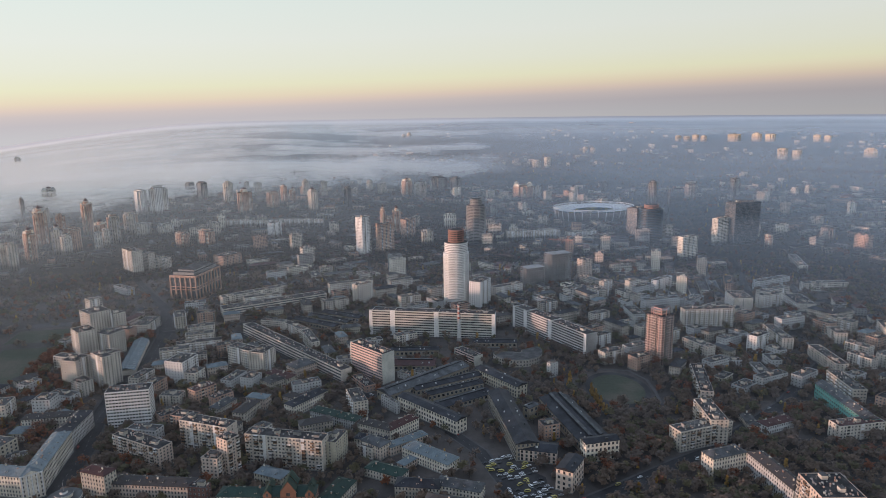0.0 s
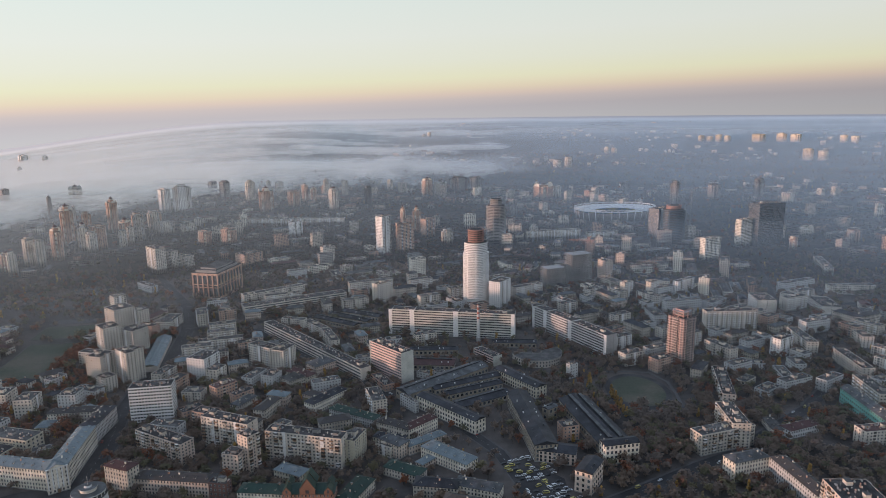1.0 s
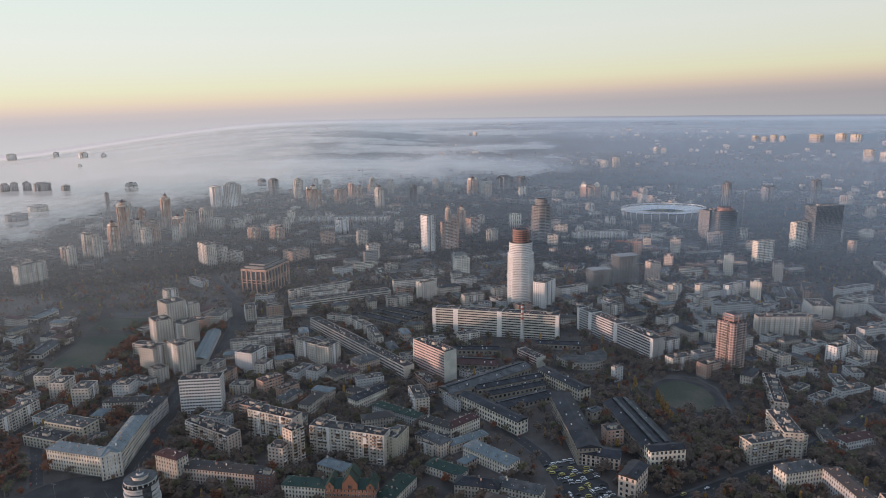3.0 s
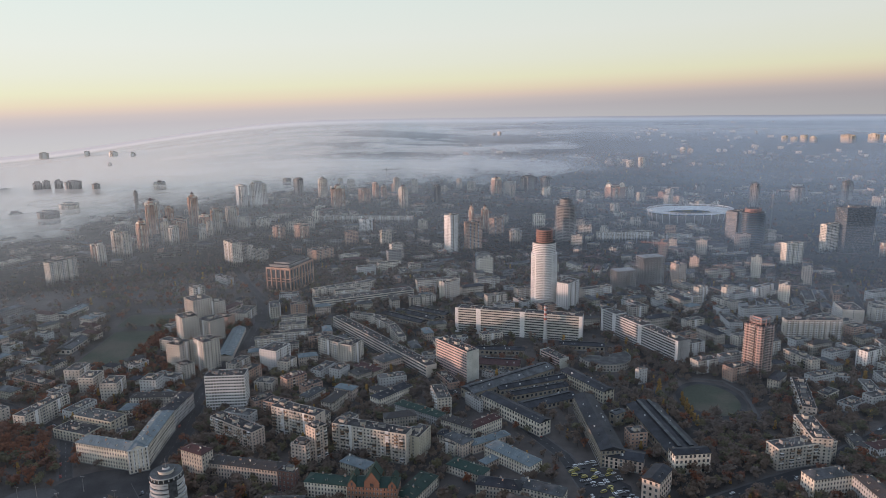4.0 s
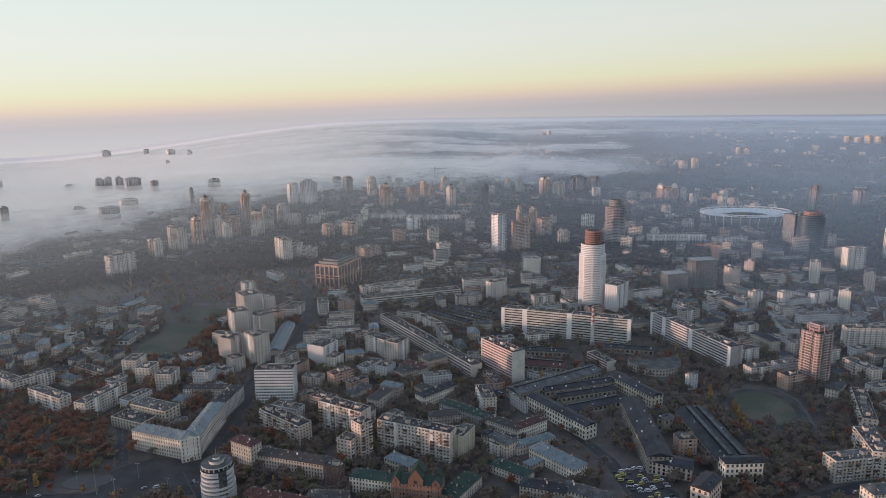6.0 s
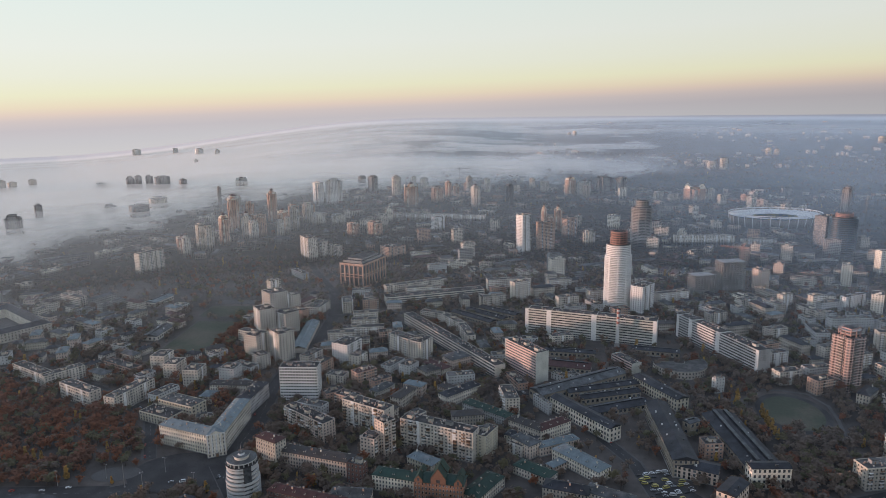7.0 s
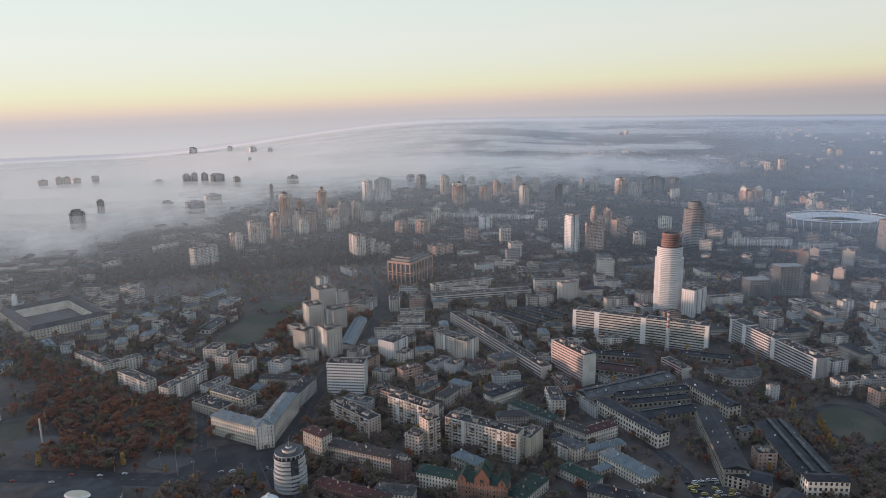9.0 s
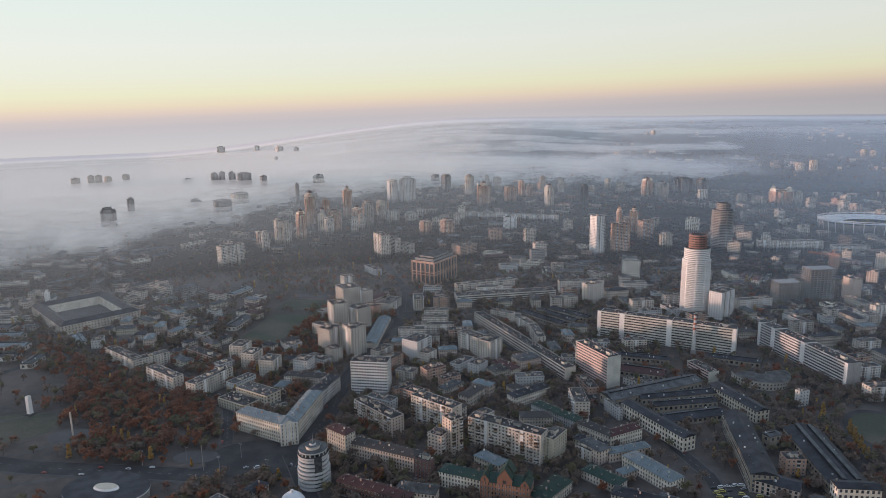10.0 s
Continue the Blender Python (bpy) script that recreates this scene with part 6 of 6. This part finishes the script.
for k, pts in enumerate(([(146, 736), (188, 738), (209, 734), (222, 707), (222, 677), (219, 645)], [(-530, 433), (-545, 400), (-560, 385), (-640, 380)], [(-595, 474), (-628, 437), (-690, 420)], [(-476, 380), (-510, 352), (-560, 330)])):
    road(pts, 3.4, "footpath", "paving", "pale paved park path", .10 + .02 * k)

# ---- the rest of the city ----
fill_rng = random.Random(77)
PROTO = [
    ("panel5", 40, 13, 16, {}), ("panel5", 28, 13, 15, {}), ("bal6", 34, 14, 18, {}), ("white5", 30, 13, 13, {}), ("white5", 20, 12, 11, {}),
    ("old", 30, 13, 14, {}), ("old", 22, 12, 12, {"wall": "pinkstucco"}), ("old", 36, 13, 16, {"wall": "beige", "roof": "darkmetal"}), ("brick5", 24, 14, 16, {}),
    ("old", 16, 11, 8, {"roof": "darkmetal"}), ("old", 26, 12, 10, {"wall": "yellow", "roof": "metal"}), ("balp", 54, 13, 16, {}),
]
DISTRICT = [22, 112, 30, 120, 75, 165]


def spot(r0, r1, a0=-36, a1=56):
    r = math.sqrt(fill_rng.uniform(r0 ** 2, r1 ** 2))
    a = radians(fill_rng.uniform(a0, a1))
    x, y = -r * math.sin(a), r * math.cos(a)
    block = int((x + 4000) / 240) * 31 + int(y / 240)
    return x, y, r, a, DISTRICT[block % 6] + fill_rng.choice([0, 0, 90]) + fill_rng.uniform(-4, 4)


def fits(x, y, l, w, yaw, pad):
    c, s = math.cos(radians(yaw)), math.sin(radians(yaw))
    for u in (-.5, .5, 0, -.25, .25):
        for v in (-.5, .5):
            px, py = x + u * l * c - v * w * s, y + u * l * s + v * w * c
            if covered(FOOT, px, py, pad) or covered(ROADS, px, py, 3):
                return False
    return True


def thinned(x, y, r, a):
    """Parks and yards hold few houses."""
    if x < -360 and y < 500 + .35 * (-360 - x) or 90 < x < 300 and y < 720 or x > 250 and y < 620:
        return .0
    if x < -450 and y < 1050:
        return .45
    if -70 < x < 170 and 490 < y < 880:
        return .06
    if r < 640:
        return .12
    if a > radians(24) and r < 1050:
        return .5
    return .95


def fill_city():
    made, used, count = [], set(), 0
    for k, (st, l, w, h, kw) in enumerate(PROTO):
        made.append((building(st, 0, -900 - 90 * k, l, w, 0, h, 900 + k, stands=False, **kw), l, w))
    for i in range(7000):
        x, y, r, a, yaw = spot(400, 1080)
        if fill_rng.random() > thinned(x, y, r, a):
            continue
        k = fill_rng.choice([9, 9, 10, 4, 6]) if x < -450 and y < 1050 else fill_rng.randrange(len(PROTO))
        ob, l, w = made[k]
        if not fits(x, y, l, w, yaw, 6):
            continue
        if k not in used:
            used.add(k)
            ob.matrix_basis = pose(x, y, 0, 0, 0, yaw)
        else:
            copy_thing(ob, pose(x, y, 0, 0, 0, yaw))
        claim(x, y, l, w, yaw)
        count += 1
        if count >= 330:
            break


fill_city()


def far_blocks(r0, r1, most, a0=-36, a1=56):
    """The close-packed blocks beyond: walls, storeys of windows and roofs in one mesh."""
    s = Shape()
    count = 0
    for i in range(most * 6):
        x, y, r, a, yaw = spot(r0, r1, a0, a1)
        if noise.noise((x * .0023, y * .0023, 5.0)) < (-.3 if a < radians(20) else (-.22 if a < radians(34) else -.12)):
            continue
        tall = fill_rng.random() < .06 and a < radians(22)
        l, w, h = (fill_rng.uniform(18, 30), 15, fill_rng.uniform(26, 40)) if tall else (fill_rng.uniform(16, 58), fill_rng.uniform(11, 16), fill_rng.choice([5, 7, 9, 10, 13, 16]))
        if not fits(x, y, l, w, yaw, 4):
            continue
        claim(x, y, l, w, yaw)
        c, q = math.cos(radians(yaw)), math.sin(radians(yaw))
        z0 = land(x, y) - 1
        wall = fill_rng.choice(["panel", "beige", "beige", "concrete", "cream", "pinkstucco", "brick"])
        top = fill_rng.choice(["flat", "flat", "flatgrey", "metal", "darkmetal", "redmetal"] if not tall else ["flat"])

        def at(u, v, z):
            return (x + u * c - v * q, y + u * q + v * c, z0 + z)

        L, W = l / 2, w / 2
        corner = [(-L, -W), (L, -W), (L, W), (-L, W)]
        s.ring([at(*p, 0) for p in corner], [at(*p, h) for p in corner], wall)
        if not tall and fill_rng.random() < .5:
            rise = w * .25
            e = [at(*p, h) for p in corner]
            m0, m1 = at(-L * .7, 0, h + rise), at(L * .7, 0, h + rise)
            s.poly([e[0], e[1], m1, m0], top)
            s.poly([e[2], e[3], m0, m1], top)
            s.poly([e[1], e[2], m1], top)
            s.poly([e[3], e[0], m0], top)
        else:
            s.poly([at(*p, h - .6) for p in corner], top)
            for k in range(2):
                u, v = fill_rng.uniform(-.4, .4) * l, fill_rng.uniform(-.2, .2) * w
                b = [(u - 2, v - 1.6), (u + 2, v - 1.6), (u + 2, v + 1.6), (u - 2, v + 1.6)]
                s.ring([at(*p, h - .6) for p in b], [at(*p, h + 2) for p in b], wall)
                s.poly([at(*p, h + 2) for p in b], "flat")
        n = int(h / 3.1)
        for k in range(n):
            za, zb = k * h / n + 1.0, k * h / n + 2.6
            for run, off, turn in ((l, -W - .05, 0), (l, W + .05, 0), (w, -L - .05, 1), (w, L + .05, 1)):
                m = int(run / (3.2 if r < 1600 and a0 < 50 else 4.4))
                for j in range(m):
                    u = (j + .5 - m / 2) * run / m
                    d = .95 if r < 1600 else 1.3
                    p = [(u - d, off), (u + d, off)] if not turn else [(off, u - d), (off, u + d)]
                    s.poly([at(*p[0], za), at(*p[1], za), at(*p[1], zb), at(*p[0], zb)], "glass")
        count += 1
        if count >= most:
            break
    tagged(new("city_blocks", s.mesh("city_blocks")), "close-packed blocks of flats and offices with rows of windows", "city blocks", kind="stuff")


far_blocks(960, 1500, 130, 24, 47)
far_blocks(1080, 1600, 600)
far_blocks(1600, 2500, 800)
far_blocks(520, 1500, 420, 56, 150)        # the city goes on beside and behind
far_blocks(420, 1300, 220, 150, 324)

far = Shape()
far_rng = random.Random(5)
for k in range(2300):
    r = 2450 + 2400 * far_rng.random() ** 1.1 * .8
    a = radians(far_rng.uniform(-36, 56))
    x, y = -r * math.sin(a), r * math.cos(a)
    if noise.noise((x * .0024, y * .0024, 0)) < .06 - .06 * (r > 3200) or x < 250 and y - 2 * x > 4300:
        continue
    sc = 1 - .55 * (r - 2250) / 2600
    z = land(x, y)
    l, w, h = far_rng.uniform(14, 44) * sc, far_rng.uniform(10, 16) * sc, far_rng.choice([5, 7, 8, 10, 13, 18]) * sc
    if far_rng.random() < .5:
        l, w = w, l
    far.box(x - l / 2, y - w / 2, z - 8, x + l / 2, y + w / 2, z + h, far_rng.choice(["concrete", "beige", "concrete", "pinkstucco", "panel"]), "flatgrey")
tagged(new("far_city", far.mesh("far_city")), "far districts of pale blocks fading into the haze", "city blocks", kind="stuff")


# ---- trees ----
def tree_shape(h, spread, leaf, rng, clumps, size, limbs, conical=False):
    """A tapering trunk, limbs, and a ragged crown of small leaf clumps."""
    trunk, crown = Shape(), Shape()

    def limb(p, q, r0, r1):
        p, q = Vector(p), Vector(q)
        d = (q - p).normalized()
        u = d.orthogonal().normalized()
        v = d.cross(u)
        k = [(math.cos(a), math.sin(a)) for a in (0, 2.09, 4.19)]
        trunk.ring([p + (u * c + v * s) * r0 for c, s in k], [q + (u * c + v * s) * r1 for c, s in k], "bark")

    limb((0, 0, -.3), (rng.uniform(-.3, .3), rng.uniform(-.3, .3), h * .75), .32, .08)
    tips = []
    for k in range(6):
        a, z = rng.uniform(0, 6.28), h * rng.uniform(.3, .6)
        e = Vector((spread * .75 * math.cos(a), spread * .75 * math.sin(a), z + h * rng.uniform(.15, .35)))
        if k < limbs:
            limb((0, 0, z), e, .12, .03)
        tips.append(e)
    tips.append(Vector((0, 0, h * .85)))
    for k in range(clumps):
        if conical:
            z = h * rng.uniform(.12, 1)
            rr = spread * .55 * (1.05 - z / h) * rng.uniform(.4, 1)
            a = rng.uniform(0, 6.28)
            c = Vector((rr * math.cos(a), rr * math.sin(a), z))
        else:
            t = rng.choice(tips)
            c = t * rng.uniform(.8, 1.0) + Vector((rng.gauss(0, 1), rng.gauss(0, 1), rng.gauss(0, .8))) * spread * .25
            c.z = max(c.z, h * .25)
        sz = rng.uniform(.6, 1.4) * size
        d = ((c - Vector((0, 0, h * .45))).normalized() * .8 + Vector((rng.gauss(0, .5), rng.gauss(0, .5), .7 + rng.gauss(0, .5)))).normalized()
        u = d.orthogonal().normalized() * sz
        v = d.cross(u).normalized() * sz * rng.uniform(.6, 1)
        crown.poly([c - u, c + v * .8, c + u * 1.1, c - v], leaf)
    return trunk, crown


tree_rng = random.Random(12)
KINDS = [("leafbrown", "bare brown tree with a few last leaves"), ("leafbrown", "bare brown tree with a few last leaves"), ("leafrust", "rust-coloured autumn tree in leaf"), ("leafolive", "olive-green autumn tree in leaf"),
         ("leafyellow", "yellow poplar in autumn leaf")]
GRADES = [(120, 1.0, 5), (44, 1.55, 3), (20, 2.3, 0)]          # clumps, their size, limbs; near to far
TREES = []
for clumps, size, limbs in GRADES:
    row = []
    for leaf, lab in KINDS:
        for v in range(2):
            hh = tree_rng.uniform(9, 14)
            t, c = tree_shape(hh, hh * .36, leaf, tree_rng, clumps, size, limbs, leaf == "leafyellow")
            row.append((t, c, np.array(t.v), np.array(c.v), leaf, lab))
    TREES.append(row)
TREE_MESH = [(t.mesh("trunk"), c.mesh("crown"), lab) for t, c, _, _, _, lab in TREES[0]]


PARK = [(-634, 520), (-560, 444), (-478, 390), (-435, 387), (-394, 402), (-372, 434), (-393, 490), (-436, 535), (-524, 590), (-617, 622), (-700, 612), (-700, 577)]


def in_park(x, y):
    odd = False
    for (x0, y0), (x1, y1) in zip(PARK, PARK[1:] + PARK[:1]):
        if (y0 > y) != (y1 > y) and x < x0 + (y - y0) * (x1 - x0) / (y1 - y0):
            odd = not odd
    return odd


def wooded(x, y):
    """How thick the trees stand at a place, and the share of rust-red ones."""
    if in_park(x, y):
        return 1.0, .66
    if x < -370 and y < 500 + .12 * (-370 - x):
        return .1, .4
    if x < -370 and y < 640:
        return .95, .4
    if -530 < x < -385 and 600 < y < 900:
        return 1.0, .6
    if x < -440 and y < 1000:
        return .5 + .5 * noise.noise((x * .006, y * .006, 2.0)), .16
    if -70 < x < 100 and 480 < y < 880:
        return .32, .1
    if 90 < x < 330 and 420 < y < 780:
        return .95, .1
    if x > 250 and y < 600:
        return .9, .06
    if x < -440 and y < 1700:
        return .45 + .6 * noise.noise((x * .005, y * .005, 7.0)), .1
    return .85 + .4 * noise.noise((x * .004, y * .004, 7.0)), .07


def woods():
    """Trees in every gap between houses and streets."""
    num = np.random.default_rng(4)
    for grade, (r0, r1, tries, most) in enumerate(((335, 820, 15000, 4700), (820, 1400, 17000, 6500), (1400, 3300, 24000, 11500))):
        r = np.sqrt(num.uniform(r0 ** 2, r1 ** 2, tries))
        a = np.radians(num.uniform(-36, 56, tries))
        xs, ys = -r * np.sin(a), r * np.cos(a)
        joined, near, spots = {}, 0, 0
        for x, y, rr in zip(xs.tolist(), ys.tolist(), r.tolist()):
            dens, rust = wooded(x, y)
            if tree_rng.random() > dens or covered(FOOT, x, y, 2.2) or covered(ROADS, x, y, 1.5):
                continue
            u = tree_rng.random()
            kind = 2 if u < rust else (3 if u < rust + .2 else (4 if u < rust + .22 else tree_rng.randrange(2)))
            k = kind * 2 + tree_rng.randrange(2)
            sc = tree_rng.uniform(.6, 1.15)
            yaw = tree_rng.uniform(0, 360)
            if rr < 640 and near < 260 and tree_rng.random() < .3:
                t, c, lab = TREE_MESH[k]
                root = thing("tree", pose(x, y, 0, 0, 0, yaw) @ Matrix.Scale(sc, 4), lab, "tree", "trees between the buildings")
                part("trunk", t, root)
                part("crown", c, root)
                near += 1
                continue
            t, c, tv, cv, leaf, lab = TREES[grade][k]
            cs, sn = math.cos(radians(yaw)) * sc, math.sin(radians(yaw)) * sc
            box = joined.setdefault(leaf, [[], [], [], 0])
            z0 = land(x, y)
            for arr, faces, slot in ((tv, t.f, 1), (cv, c.f, 0)):
                p = np.empty_like(arr)
                p[:, 0], p[:, 1], p[:, 2] = x + arr[:, 0] * cs - arr[:, 1] * sn, y + arr[:, 0] * sn + arr[:, 1] * cs, arr[:, 2] * sc + z0
                box[0].append(p)
                box[1].append(np.asarray(faces) + box[3])
                box[2].append(np.full(len(faces), slot))
                box[3] += len(arr)
            spots += 1
            if spots > most:
                break
        for leaf, (vs, fs, ms, _) in joined.items():
            me = bpy.data.meshes.new("woods")
            me.from_pydata(np.concatenate(vs).tolist(), [], np.concatenate(fs).tolist())
            me.materials.append(M[leaf])
            me.materials.append(M["bark"])
            me.polygons.foreach_set("material_index", np.concatenate(ms).astype(np.int32))
            tagged(new("woods", me), "crowded autumn trees between the houses", "trees", kind="stuff")


for k, (x, y, sc) in enumerate([(133, 689, 1.5), (117, 694, .9), (153, 672, 1.0), (153, 664, 1.15), (154, 655, 1.05), (154, 646, 1.2), (155, 637, 1.1), (156, 629, 1.0), (157, 621, .9), (302, 734, 1.2), (306, 727, 1.0),
                                (-494, 447, 1.1), (-482, 444, .9), (-476, 446, 1.0), (-428, 470, .9), (-430, 424, 1.3), (-500, 402, 1.2), (-390, 520, 1.2)]):
    claim(x, y, 7 * sc, 7 * sc, 0)
    t, c, lab = TREE_MESH[8 + k % 2]
    root = thing("tree", pose(x, y, 0, 0, 0, k * 47) @ Matrix.Scale(sc, 4), lab, "tree", "trees between the buildings")
    part("trunk", t, root)
    part("crown", c, root)
row_rng = random.Random(8)
for k in range(44):
    q = row_rng.random()
    x, y = -474 - 32 * q + row_rng.uniform(-5, 15), 700 + 185 * q
    sc = row_rng.uniform(.75, 1.1)
    if covered(FOOT, x, y, 3) or covered(ROADS, x, y, 2):
        continue
    t, c, lab = TREE_MESH[4 + k % 2]
    root = thing("tree", pose(x, y, 0, 0, 0, k * 61) @ Matrix.Scale(sc, 4), lab, "tree", "trees between the buildings")
    part("trunk", t, root)
    part("crown", c, root)

woods()



# ---- vehicles ----
def car_meshes(paint, van=False):
    b = Shape()
    l, w, h = (2.6, 1.0, 2.1) if van else (2.15, .88, 1.42)
    b.box(-l, -w, .3, l, w, h * .58, paint, bottom=True)
    g = Shape()
    a0, a1 = (-l + .1, l - .7) if van else (-l + .7, l - 1.1)
    lo = [(a0, -w + .04, h * .58), (a1, -w + .04, h * .58), (a1, w - .04, h * .58), (a0, w - .04, h * .58)]
    hi = [(a0 + .35, -w + .2, h - .06), (a1 - .55, -w + .2, h - .06), (a1 - .55, w - .2, h - .06), (a0 + .35, w - .2, h - .06)]
    g.ring(lo, hi, "glass")
    g.poly(hi, paint)
    wh = Shape()
    wh.drum(0, 0, -.11, .11, .33, .33, "rubber", 10)
    wh.poly([(.33 * math.cos(-k * .628), .33 * math.sin(-k * .628), -.11) for k in range(10)], "carsilver")
    return b.mesh("body"), g.mesh("cabin"), wh.mesh("wheel"), l, w


CARS = [(car_meshes("carwhite"), "white parked car on asphalt"), (car_meshes("cardark"), "dark grey car on asphalt"), (car_meshes("carsilver"), "silver parked car on asphalt"),
        (car_meshes("caryellow", True), "yellow minibus on the street"), (car_meshes("carred"), "red parked car on asphalt"), (car_meshes("carwhite", True), "white delivery van on asphalt")]
car_rng = random.Random(3)


def car(x, y, yaw, k, z=.3):
    (b, g, w, l, hw), lab = CARS[k]
    root = thing("van" if "van" in lab else ("minibus" if "bus" in lab else "car"), pose(x, y, z, 0, 0, yaw), lab, "car", "cars in the streets")
    part("body", b, root)
    part("cabin", g, root)
    for sx in (-.62, .62):
        for sy in (-1, 1):
            part("wheel", w, root, at=pose(sx * l, sy * (hw - .08), .33, 90, 0, 0))


for i in range(16):
    for j in range(6):
        if car_rng.random() < .78:
            u, v = -15 + j * 6 + car_rng.uniform(-.7, .7) + 2 * math.sin(i * .8), -42 + i * 5.4 + car_rng.uniform(-1.1, 1.1) + j * .7
            c, s = math.cos(radians(22)), math.sin(radians(22))
            car(62 + u * c - v * s, 500 + u * s + v * c, 22 + car_rng.uniform(-16, 16) + (90 if (i // 4) % 3 == 1 and j % 3 == 0 else 0), car_rng.choice([0, 0, 1, 1, 2, 2, 3, 3, 3, 5, 5]))
for k, (pts, w) in enumerate(STREETS[:7]):
    for (x0, y0), (x1, y1) in zip(pts, pts[1:]):
        n = math.hypot(x1 - x0, y1 - y0)
        if math.hypot(x0, y0) > 900:
            continue
        for q in range(int(n / 22)):
            t = (q + car_rng.random()) * 22 / n
            if t > 1 or car_rng.random() < .3:
                continue
            d = ((x1 - x0) / n, (y1 - y0) / n)
            o = car_rng.choice([-.4, -.2, .2, .4]) * w
            car(x0 + (x1 - x0) * t - d[1] * o, y0 + (y1 - y0) * t + d[0] * o, math.degrees(math.atan2(d[1], d[0])), car_rng.choice([0, 0, 1, 1, 2, 2, 3, 4, 5]), .12 + .03 * k)
